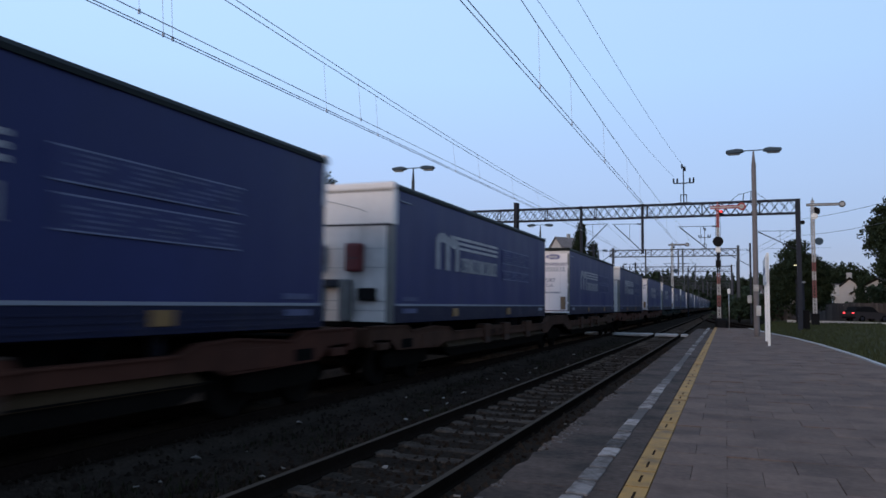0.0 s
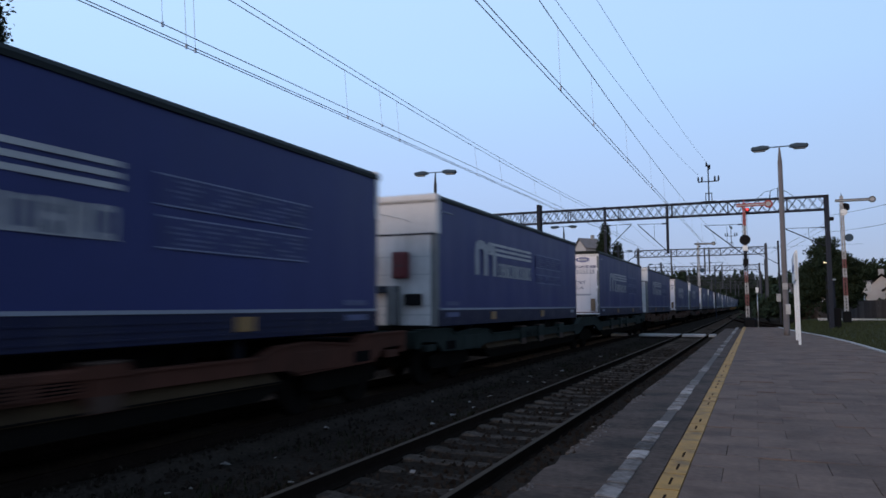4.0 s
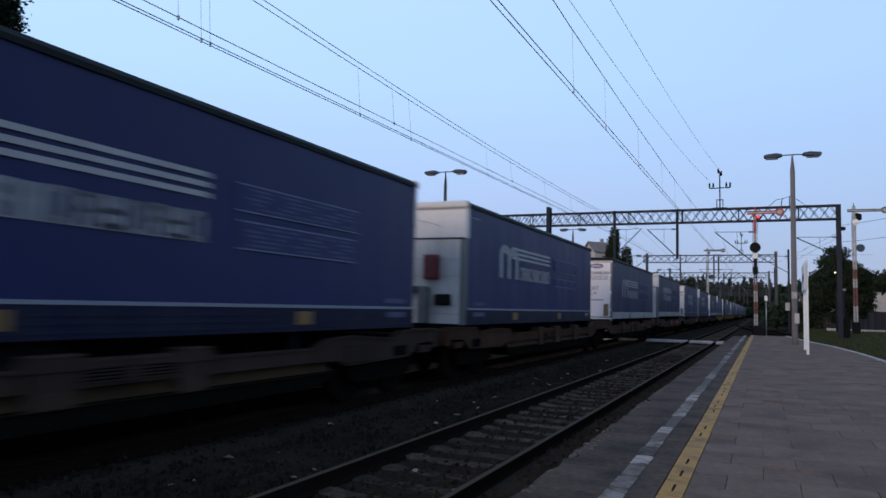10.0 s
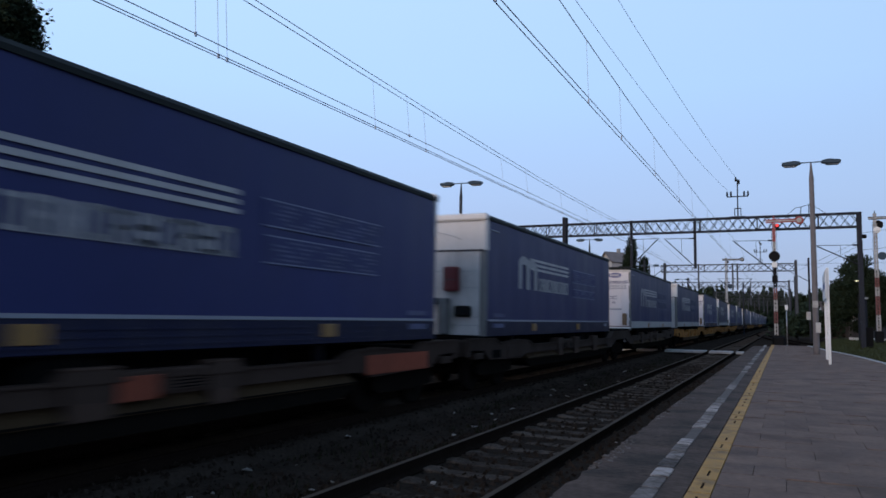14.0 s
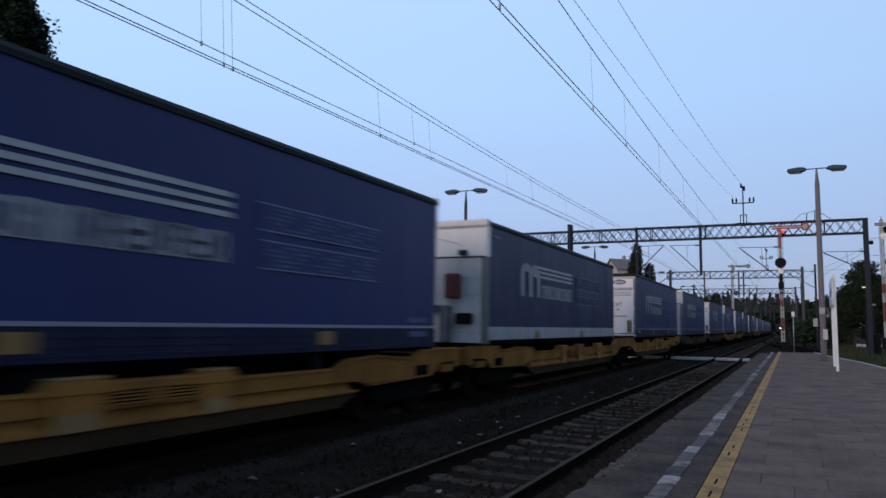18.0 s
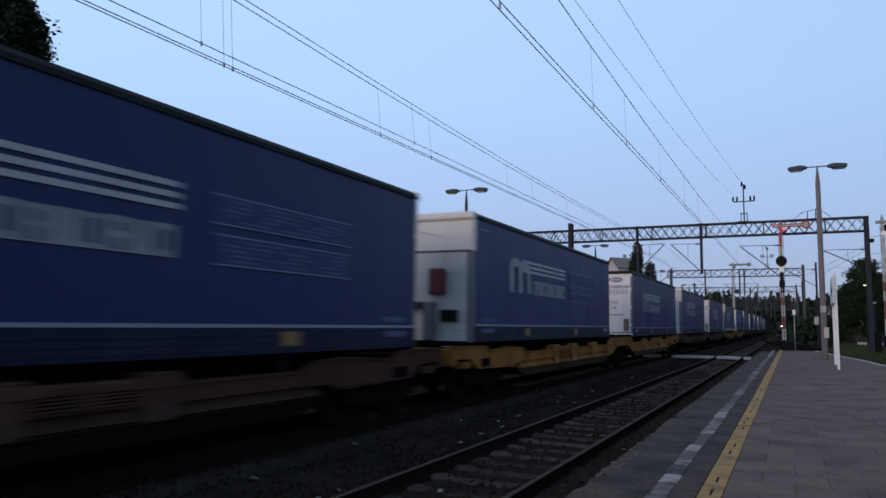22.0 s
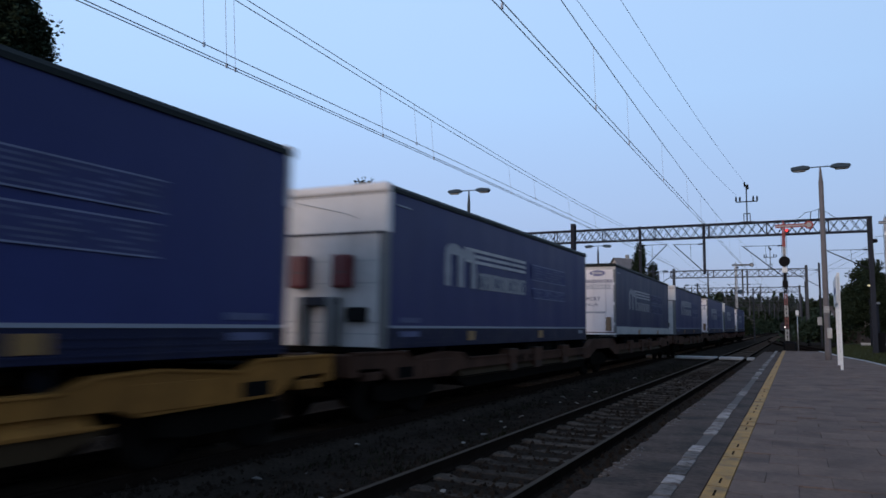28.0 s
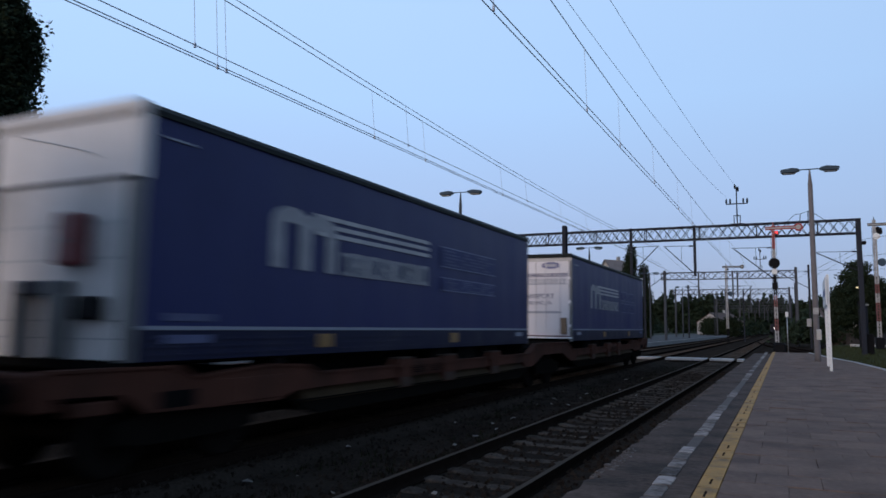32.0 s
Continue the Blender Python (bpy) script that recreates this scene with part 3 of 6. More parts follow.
# white marks on a faint continuous line
part("marking_line", slab([(MARK0 + 0.02, -10), (MARK1 - 0.01, -10), (MARK1 - 0.01, END - 1), (MARK0 + 0.02, END - 1)], 2, -0.012, 0.0075), M_faint, plat, "faint worn grey line")
mk = None
y = -6.0
while y < END - 1:
    ln = rg.uniform(0.40, 0.50)
    worn = noise.noise((y * 0.35, 7.7, 0)) < -0.22
    if not worn:
        m_ = pose((MARK0 + MARK1) / 2 + rg.uniform(-0.01, 0.01), y, 0.006 + rg.uniform(0, 0.003), 0, 0, rg.uniform(-0.4, 0.4)) @ Matrix.Diagonal((rg.uniform(0.92, 1.05), rg.uniform(0.84, 1.0), 1, 1))
        if mk is None:
            w = (MARK1 - MARK0) / 2
            mk = part("white_mark", slab([(-w, -0.22), (w * 0.96, -0.24), (w, 0.21), (w * 0.2, 0.24), (-w * 0.97, 0.22)], 2, -0.01, 0.006), M_white_mark, plat, "worn white warning mark")
            mk.matrix_basis = m_
        else:
            share("white_mark", mk, plat, m_)
    y += 0.49
# yellow line slabs, each with a slot
ye = None
y = -6.0
while y < END - 0.3:
    m_ = pose((YEL0 + YEL1) / 2, y + TILE / 2, rg.uniform(-0.004, 0.004), rg.uniform(-0.3, 0.3), 0, 0)
    if ye is None:
        w, h = (YEL1 - YEL0) / 2 - 0.002, TILE / 2 - 0.009
        b = slab([(-w, -h), (w, -h), (w, h), (-w, h)], 2, -0.06, 0.004)
        ye = part("yellow_slab", b, M_yellow_slab, plat, "yellow painted guide slab")
        ye.matrix_basis = m_
        sl = part("slot", box(-0.010, 0.010, -0.12, 0.12, -0.01, 0.0065), M_joint, ye, "dark slot")
        slot_mesh = sl
    else:
        o = share("yellow_slab", ye, plat, m_)
        if y < 30 and rg.random() < 0.6:
            share("slot", slot_mesh, o, pose(rg.uniform(-0.01, 0.01), 0, 0))
    y += TILE
# grey slabs in running bond
b = bmesh.new()
bmesh.ops.create_cube(b, size=1)
h = TILE / 2 - 0.0016
bmesh.ops.scale(b, vec=(2 * h, 2 * h, 0.06), verts=b.verts)
bmesh.ops.bevel(b, geom=[e for e in b.edges if e.verts[0].co.z > 0 and e.verts[1].co.z > 0], offset=0.003, segments=1, affect="EDGES")
tile_src = part("slab", b, M_paving, plat)
tile_src.matrix_basis = pose(YEL1 + TILE / 2, 6.2, -0.03)
rest = bmesh.new()
count, row, y = 0, 0, -5.0
while y < END - TILE:
    x = YEL1 + (0.0 if row % 2 else -TILE / 2)
    lim = right_edge(y) - 0.03
    while x < lim - 0.08:
        x0, x1 = max(x, YEL1 + 0.003) + 0.001, min(x + TILE, lim) - 0.001
        dz = rg.uniform(-0.003, 0.003) - (0.008 if rg.random() < 0.16 else 0)
        whole = x1 - x0 > TILE * 0.98
        if whole and 1.0 < y < 24 and count < 300:
            share("slab", tile_src, plat, pose((x0 + x1) / 2, y + TILE / 2, -0.03 + dz, rg.uniform(-0.5, 0.5), rg.uniform(-0.5, 0.5), rg.uniform(-0.3, 0.3)))
            count += 1
        elif x1 - x0 > 0.03:
            slab([(x0 + 0.002, y + 0.003), (x1 - 0.002, y + 0.003), (x1 - 0.002, y + TILE - 0.003), (x0 + 0.002, y + TILE - 0.003)], 2, -0.06, dz, bm=rest)
        x += TILE
    y += TILE
    row += 1
tile_src.matrix_basis = pose(YEL1 + TILE / 2, -5.6, -0.03)
tagged(part("paving_rest", rest, M_paving_far, plat), kind="stuff")
part("end_wall", box(EDGE + 0.1, 1.2, END, END + 0.25, -0.7, -0.03), M_concrete, plat)

# grass behind the platform
def lawn_height(x, y):
    return -0.10 + 0.05 * noise.noise((x * 0.8, y * 0.5, 2)) + 0.02 * noise.noise((x * 4, y * 4, 2)) + min(0.22, max(0, x - 5) * 0.03)


bm = bmesh.new()
NX, NY = 26, 60
vs = []
for j in range(NY + 1):
    y = -14 + 110 * j / NY
    xa = right_edge(min(y, END)) + 0.09
    xa = max(xa, 0.0) if y < END else xa + (y - END) * 0.10
    vs.append([bm.verts.new((xa + (34 - xa) * (i / NX) ** 1.7, y, lawn_height(xa + (34 - xa) * (i / NX) ** 1.7, y) if i else -0.06)) for i in range(NX + 1)])
for j in range(NY):
    for i in range(NX):
        bm.faces.new((vs[j][i], vs[j][i + 1], vs[j + 1][i + 1], vs[j + 1][i])).smooth = True
tagged(part("lawn", bm, M_grass), "rough grass verge behind the platform", "grass", kind="structure")


def blades(name, n, place, size, words, material=M_blade):
    bm = bmesh.new()
    rg = random.Random(len(name) + n)
    for k in range(n):
        x, y, z = place(rg)
        s = size * rg.uniform(0.6, 1.5)
        a = rg.uniform(0, math.pi)
        dx, dy = math.cos(a) * s * 0.12, math.sin(a) * s * 0.12
        lx, ly = rg.uniform(-0.5, 0.5) * s, rg.uniform(-0.5, 0.5) * s
        bm.faces.new((bm.verts.new((x - dx, y - dy, z - 0.02)), bm.verts.new((x + dx, y + dy, z - 0.02)), bm.verts.new((x + lx, y + ly, z + s))))
    return tagged(part(name, bm, material), words, "grass", kind="stuff")


def lawn_spot(rg):
    y = 14 + 66 * rg.random()
    x = right_edge(min(y, END)) + 0.15 + (max(0, y - END) * 0.1) + 9 * rg.random() ** 1.5
    return x, y, lawn_height(x, y)


def weed_spot(rg):
    while True:
        y = 3 + 40 * rg.random() ** 1.5
        x = rg.uniform(-6.2, -4.4) if rg.random() < 0.7 else rg.uniform(-2.2, -1.85)
        if noise.noise((x * 0.9, y * 0.6, 5)) > 0.05:
            return x, y, bed_height(x, y)


blades("grass", 26000, lawn_spot, 0.13, "rough dark grass behind the platform kerb")
blades("weeds", 3500, weed_spot, 0.07, "low sparse weeds in the ballast", M_weed)

# platform 2
P2 = -12.72
plat2 = tagged(thing("platform_far"), "far island platform with a pale stone edge", "platform", kind="structure")
part("core", box(-27.5, P2 - 0.3, -10, 260, -0.7, -0.012), M_asphalt, plat2, "dark asphalt surface")
b = bmesh.new()
for i in range(270):
    box(P2 - 0.42, P2, -10 + i, -10 + i + 0.985, -0.6, 0.006, bm=b)
part("edge_stone", b, M_concrete, plat2, "pale concrete edge stones")
bm = grid(-160, -27.4, -60, 300, 40, 40, lambda x, y: -0.12 + 0.2 * noise.noise((x * 0.05, y * 0.05, 1)))
tagged(part("lawn_far", bm, M_grass), "dark grass beyond the far platform", "grass", kind="structure")


# ---- the overhead line ----
def lattice(bm, a, b, top, bottom, depth, step, r):
    """A girder of four chords from x = a to b with zigzag sides."""
    n = max(2, int((b - a) / step))
    for y in (-depth / 2, depth / 2):
        for z in (top, bottom):
            box(a, b, y - r, y + r, z - r, z + r, bm=bm)
        for i in range(n):
            x0, x1 = a + (b - a) * i / n, a + (b - a) * (i + 1) / n
            xm = (x0 + x1) / 2
            tube((x0, y, bottom), (xm, y, top), r * 0.6, n=4, bm=bm)
            tube((xm, y, top), (x1, y, bottom), r * 0.6, n=4, bm=bm)
            tube((x0, y, top), (xm, y, bottom), r * 0.6, n=4, bm=bm)
            tube((xm, y, bottom), (x1, y, top), r * 0.6, n=4, bm=bm)
    for i in range(0, n + 1, 3):
        x = a + (b - a) * i / n
        for y in (-depth / 2, depth / 2):
            box(x - r * 0.7, x + r * 0.7, y - r * 0.6, y + r * 0.6, bottom, top, bm=bm)
    for i in range(n + 1):
        x = a + (b - a) * i / n
        tube((x, -depth / 2, top), (x, depth / 2, top), r * 0.6, n=4, bm=bm)
        tube((x, -depth / 2, bottom), (x, depth / 2, bottom), r * 0.6, n=4, bm=bm)
    return bm


def gantry(y, x0, x1, posts, hangers, top, bottom, fine, words):
    g = tagged(thing("catenary_gantry", pose(0, y, 0)), words, "catenary gantry", group="gantries over the tracks")
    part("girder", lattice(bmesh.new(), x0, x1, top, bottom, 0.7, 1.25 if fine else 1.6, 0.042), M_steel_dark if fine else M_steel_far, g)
    for x, over in posts:
        b = bmesh.new()
        for dy in (-0.28, 0.28):
            box(x - 0.13, x + 0.13, dy - 0.06, dy + 0.06, -0.6, top + over, bm=b)
        box(x - 0.16, x + 0.16, -0.02, 0.02, -0.6, top + over, bm=b)
        for i in range(14):
            z = i * (top - 0.3) / 14
            tube((x - 0.1, -0.28, z), (x - 0.1, 0.28, z + 0.6), 0.025, n=4, bm=b)
            tube((x + 0.1, 0.28, z), (x + 0.1, -0.28, z + 0.6), 0.025, n=4, bm=b)
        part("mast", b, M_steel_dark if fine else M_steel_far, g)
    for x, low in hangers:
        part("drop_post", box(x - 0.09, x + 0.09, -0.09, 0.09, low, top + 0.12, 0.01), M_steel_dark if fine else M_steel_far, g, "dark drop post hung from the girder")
    return g


def cantilever(parent, x, z_low, z_high, reach):
    """An arm with a stay and an insulator, from a post at x towards x + reach."""
    b = tube((x, 0, z_low), (x + reach, 0, z_high), 0.035, n=6)
    tube((x, 0, z_high + 0.02), (x + reach * 1.05, 0, z_high + 0.05), 0.02, n=5, bm=b)
    tube((x + reach * 0.45, 0, z_low + (z_high - z_low) * 0.45), (x + reach * 0.45, 0, z_high), 0.015, n=4, bm=b)
    part("cantilever", b, M_steel_dark, parent)
    part("insulator", lathe([(0.03, 0), (0.07, 0.05), (0.03, 0.1), (0.07, 0.15), (0.03, 0.2), (0.07, 0.25), (0.03, 0.3)], 8, axis=0, centre=(x + (0.1 if reach > 0 else -0.4), 0, z_high + 0.02)), M_black, parent, "ribbed insulator")


g1 = gantry(54.0, -24.0, 4.75, [(4.62, 0.05), (-15.1, 0.55)], [(-10.07, 5.3), (-5.6, 5.2)], 8.72, 7.82, True, "dark steel lattice gantry with drop posts over the tracks")
cantilever(g1, -5.6, 5.32, 7.35, -2.05)
cantilever(g1, -10.07, 5.5, 7.4, 1.9)
part("drop_post", box(-0.50, -0.43, -0.05, 0.05, 4.6, 7.85), M_steel_dark, g1, "slim drop post hung from the girder")
cantilever(g1, -0.465, 4.85, 7.05, -2.55)
cantilever(g1, 4.62, 5.3, 6.6, -2.5)


def insulator_pole(parent, x, paint):
    """A pole over the girder with a crossarm and six insulators."""
    stand = part("insulator_pole", tube((x, 0, 8.72), (x, 0, 11.45), 0.045, n=6), paint, parent)
    part("crossarm", box(x - 0.70, x + 0.70, -0.03, 0.03, 10.2, 10.27), paint, stand)
    b = bmesh.new()
    for dx in (-0.2, 0.2):
        tube((x + dx, 0, 8.75), (x + dx, 0, 9.4), 0.03, n=5, bm=b)
    box(x - 0.23, x + 0.23, -0.03, 0.03, 9.36, 9.42, bm=b)
    box(x - 0.48, x + 0.48, -0.2, 0.2, 8.74, 8.82, bm=b)
    part("bracket", b, paint, stand)
    for dx, z in ((-0.68, 10.27), (-0.43, 10.27), (0.68, 10.27), (0.43, 10.27), (0.10, 11.1), (-0.10, 11.3)):
        part("insulator", lathe([(0.03, 0), (0.065, 0.04), (0.06, 0.25), (0.03, 0.35)], 8, centre=(x + dx, 0, z)), M_black, stand, "ribbed insulator")


insulator_pole(g1, -2.72, M_steel_dark)
part("jumper_post", tube((1.2, 0, 8.75), (1.25, 0, 9.3), 0.03, n=5), M_steel_dark, g1)
part("jumper_post", tube((1.7, 0, 8.75), (1.72, 0, 9.45), 0.03, n=5), M_steel_dark, g1)
b = chain([(0.4, 0, 8.8), (0.9, 0, 9.25), (1.25, 0, 9.3), (1.72, 0, 9.45), (2.2, 0, 9.2), (2.7, 0, 8.8)], 0.018)
part("jumper_wire", b, M_steel_dark, g1, "looped feeder wire")

part("insulator_box", box(4.76, 5.02, -0.12, 0.12, 7.05, 7.3, 0.04), M_black, g1, "dark box on the mast")
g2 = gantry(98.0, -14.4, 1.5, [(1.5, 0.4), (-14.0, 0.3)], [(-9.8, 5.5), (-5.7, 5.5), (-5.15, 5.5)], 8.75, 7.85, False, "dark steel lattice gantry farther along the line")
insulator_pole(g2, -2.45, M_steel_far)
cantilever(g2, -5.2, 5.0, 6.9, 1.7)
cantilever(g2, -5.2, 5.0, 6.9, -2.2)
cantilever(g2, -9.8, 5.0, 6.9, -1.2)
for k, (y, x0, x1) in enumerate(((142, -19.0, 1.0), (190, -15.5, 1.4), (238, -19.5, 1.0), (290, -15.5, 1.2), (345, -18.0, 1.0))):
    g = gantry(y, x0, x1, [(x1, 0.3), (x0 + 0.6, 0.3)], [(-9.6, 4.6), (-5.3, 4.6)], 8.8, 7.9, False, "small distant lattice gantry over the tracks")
    cantilever(g, -5.3, 5.0, 6.9, 1.8)
    cantilever(g, -5.3, 5.0, 6.9, -2.0)


def single_mast(x, y, h, arm):
    m = tagged(thing("catenary_mast", pose(x, y, 0)), "slim dark overhead line mast beside the track", "mast", group="line masts")
    b = box(-0.1, 0.1, -0.1, 0.1, -0.6, h)
    part("mast", b, M_steel_dark, m)
    cantilever(m, 0, h - 2.6, h - 0.8, arm)
    return m


for x, y, h, arm in ((-13.9, 82, 8.2, 2.4), (-13.6, 120, 8.4, 2.3), (2.6, 88, 8.6, -3.0), (1.6, 118, 8.4, -3.0), (-13.4, 165, 8.4, 2.2), (1.4, 160, 8.4, -3.0), (-13.4, 212, 8.4, 2.2), (1.3, 214, 8.4, -2.8), (-6.0, 130, 8.0, 2.0)):
    single_mast(x, y, h, arm)


def hang_wire(name, material, words, spans, r, category="overhead wire"):
    bm = bmesh.new()
    for pts in spans:
        chain([Vector(p) for p in pts], r, n=5, bm=bm)
    return tagged(part(name, bm, material), words, category, group="overhead wires")


CZ = EYE.z + 3.85
YS = [-20 + 4 * i for i in range(100)]


def droppers(x_at, y_list, lo, hi, name="dropper"):
    bm = bmesh.new()
    for y in y_list:
        tube((x_at(y), y, lo(y)), (x_at(y), y - 0.012 * y, hi(y)), 0.004, n=4, bm=bm)
        box(x_at(y) - 0.012, x_at(y) + 0.012, y - 0.015, y + 0.015, lo(y) - 0.04, lo(y) + 0.03, bm=bm)
    return tagged(part(name, bm, M_wire_thin), "thin dropper wires between carrier and contact wire", "dropper wire", kind="stuff")


# track 1: two contact wires side by side under one carrier
def bow(y, low, middle):
    """A carrier's height: lowest at the middle of each 60 m span."""
    return EYE.z + low + 0.0008 * (((y - middle + 30) % 60) - 30) ** 2


x1 = lambda y: -3.06 + 0.0075 * min(max(y - 7, -10), 47)
hang_wire("contact_wire", M_wire, "paired contact wires over the near track", [[(x1(y) + s, y, CZ) for y in YS] for s in (-0.045, 0.045)], 0.0075)
c1 = lambda y: bow(y, 4.80, 24)
hang_wire("carrier_wire", M_wire, "sagging carrier wire over the near track", [[(x1(y), y, c1(y)) for y in YS]], 0.0078)
droppers(x1, [7.83, 12.3, 15.06, 19.3, 23.9, 27.43, 33, 39, 46, 60, 68, 76, 84], lambda y: CZ, c1)
# track 2: an overlap of two systems
x2 = lambda y: -7.66
rise = lambda y: EYE.z + 3.85 + 0.0115 * min(max(y - 4, 0), 40)
hang_wire("contact_wire", M_wire, "paired contact wires over the train's track", [[(x2(y) + s, y, rise(y)) for y in YS] for s in (-0.045, 0.045)], 0.0075)
rise2 = lambda y: rise(y) + 0.17
hang_wire("contact_wire", M_wire, "second contact wire of an overlapping section", [[(x2(y), y, rise2(y)) for y in YS[:19]]], 0.0075)
c2 = lambda y: bow(y, 4.84, 22)
c2b = lambda y: c2(y) + 0.12
hang_wire("carrier_wire", M_wire, "carrier wire over the train's track", [[(x2(y), y, c2(y)) for y in YS]], 0.0078)
hang_wire("carrier_wire", M_wire, "second carrier wire of an overlapping section", [[(x2(y), y, c2b(y)) for y in YS[:19]]], 0.0075)
droppers(x2, [8.12, 8.31, 12.79, 15.18, 20.47, 27, 34, 41, 48], rise, c2)
droppers(x2, [7.64, 14.3, 22.8, 31], rise2, c2b)
# feeder wires to the pole on the gantry, and cables along the right
hang_wire("feeder_wire", M_wire_thin, "thin feeder wires running to the gantry pole", [
    [(-3.40 - 1.57 * u, 54 - 34 * u, 10.75 - 2.0 * u * (1.0 - u * 0.75)) for u in (i / 14 for i in range(27))],
    [(-2.80 - 1.25 * u, 54 - 34 * u, 11.6 - 2.1 * u * (1.0 - u * 0.5)) for u in (i / 14 for i in range(27))]], 0.008)
hang_wire("side_cable", M_wire, "dark cables sagging past the trees", [
    [(4.8 + 5.5 * u, 54 - 24 * u, 7.4 - 0.6 * u - 1.2 * u * (1 - u)) for u in (i / 10 for i in range(16))],
    [(4.8 + 5.5 * u, 54 - 24 * u, 6.3 - 0.2 * u - 1.6 * u * (1 - u)) for u in (i / 10 for i in range(16))],
    [(4.6, 54, 6.9), (1.6, 88, 7.2)], [(4.6, 54, 6.6), (2.6, 88, 7.0)], [(1.6, 98, 8.7), (12, 98, 8.7)]], 0.012)


# ---- lamps, signals, signs ----
def twin_lamp(m, words, h=9.25, slim=1.0, paint=None):
    t = tagged(thing("platform_lamp", m), words, "street lamp", group="platform lamps")
    col = lathe([(r * slim, z) for r, z in ((0.17, -0.1), (0.16, 0.4), (0.15, 3.0), (0.125, h - 0.75), (0.10, h - 0.6), (0.05, h - 0.12), (0.035, h - 0.02))], 12)
    part("column", col, paint or M_post, t, "tapered column")
    part("crossbar", tube((-0.95, 0, h + 0.0), (0.95, 0, h + 0.0), 0.028, n=6), M_lamp, t)
    for s in (-1, 1):
        b = slab([(0.42, -0.05), (0.62, -0.11), (1.22, -0.13), (1.30, -0.04), (1.26, 0.05), (0.75, 0.11), (0.48, 0.06)], 1, -0.15, 0.15)
        bmesh.ops.bevel(b, geom=b.edges[:], offset=0.025, segments=1, affect="EDGES")
        hd = part("lamp_head", b, M_lamp, t, "grey flat lamp head")
        hd.matrix_basis = Matrix.Translation((0, 0, h + 0.0)) @ Matrix.Diagonal((s, 1, 1, 1)) if s > 0 else Matrix.Translation((0, 0, h + 0.0)) @ pose(0, 0, 0, 0, 0, 180)
        part("lens", slab([(0.62, -0.15), (0.70, -0.18), (1.14, -0.18), (1.20, -0.15)], 1, -0.12, 0.12), M_glassy, hd, "milky unlit lamp glass")
    return t


lamp = twin_lamp(pose(1.38, 38.8, 0), "tall twin-armed concrete platform lamp, unlit", slim=0.86)
part("meter_box", box(-0.40, -0.20, -0.22, -0.12, 1.62, 2.0, 0.015), M_white_old, lamp, "small grimy white notice plate")
part("notice_plate", box(-0.12, 0.12, -0.175, -0.155, 2.2, 2.52, 0.005), M_white_old, lamp, "faded pale plate")
part("switch_box", box(-0.02, 0.2, -0.26, -0.14, 1.0, 1.5, 0.015), M_steel, lamp, "grey switch box")
for x, y in ((-16.85, 38.0), (-17.0, 69.5), (-16.9, 104.0), (-16.9, 140.0)):
    twin_lamp(pose(x, y, 0, 0, 0, 4), "tall twin-armed dark grey lamp on the far platform, unlit", slim=0.72, paint=M_post_dark)

old = tagged(thing("bent_lamp", pose(-27.9, 20.25, 0)), "old bent-arm street lamp behind the shelter", "street lamp")
part("column", lathe([(0.12, -0.2), (0.10, 2.5), (0.06, 6.2)], 10), M_bent, old)
part("arm", chain([(0, 0, 6.2), (0.05, 0.06, 6.6), (0.2, 0.15, 6.85), (0.42, 0.28, 6.92)], 0.035, n=7), M_bent, old)
part("lamp_head", lathe([(0.05, 0), (0.13, 0.1), (0.11, 0.45), (0.05, 0.52)], 10, axis=0, centre=(0.35, 0.28, 6.92)), M_lamp, old)


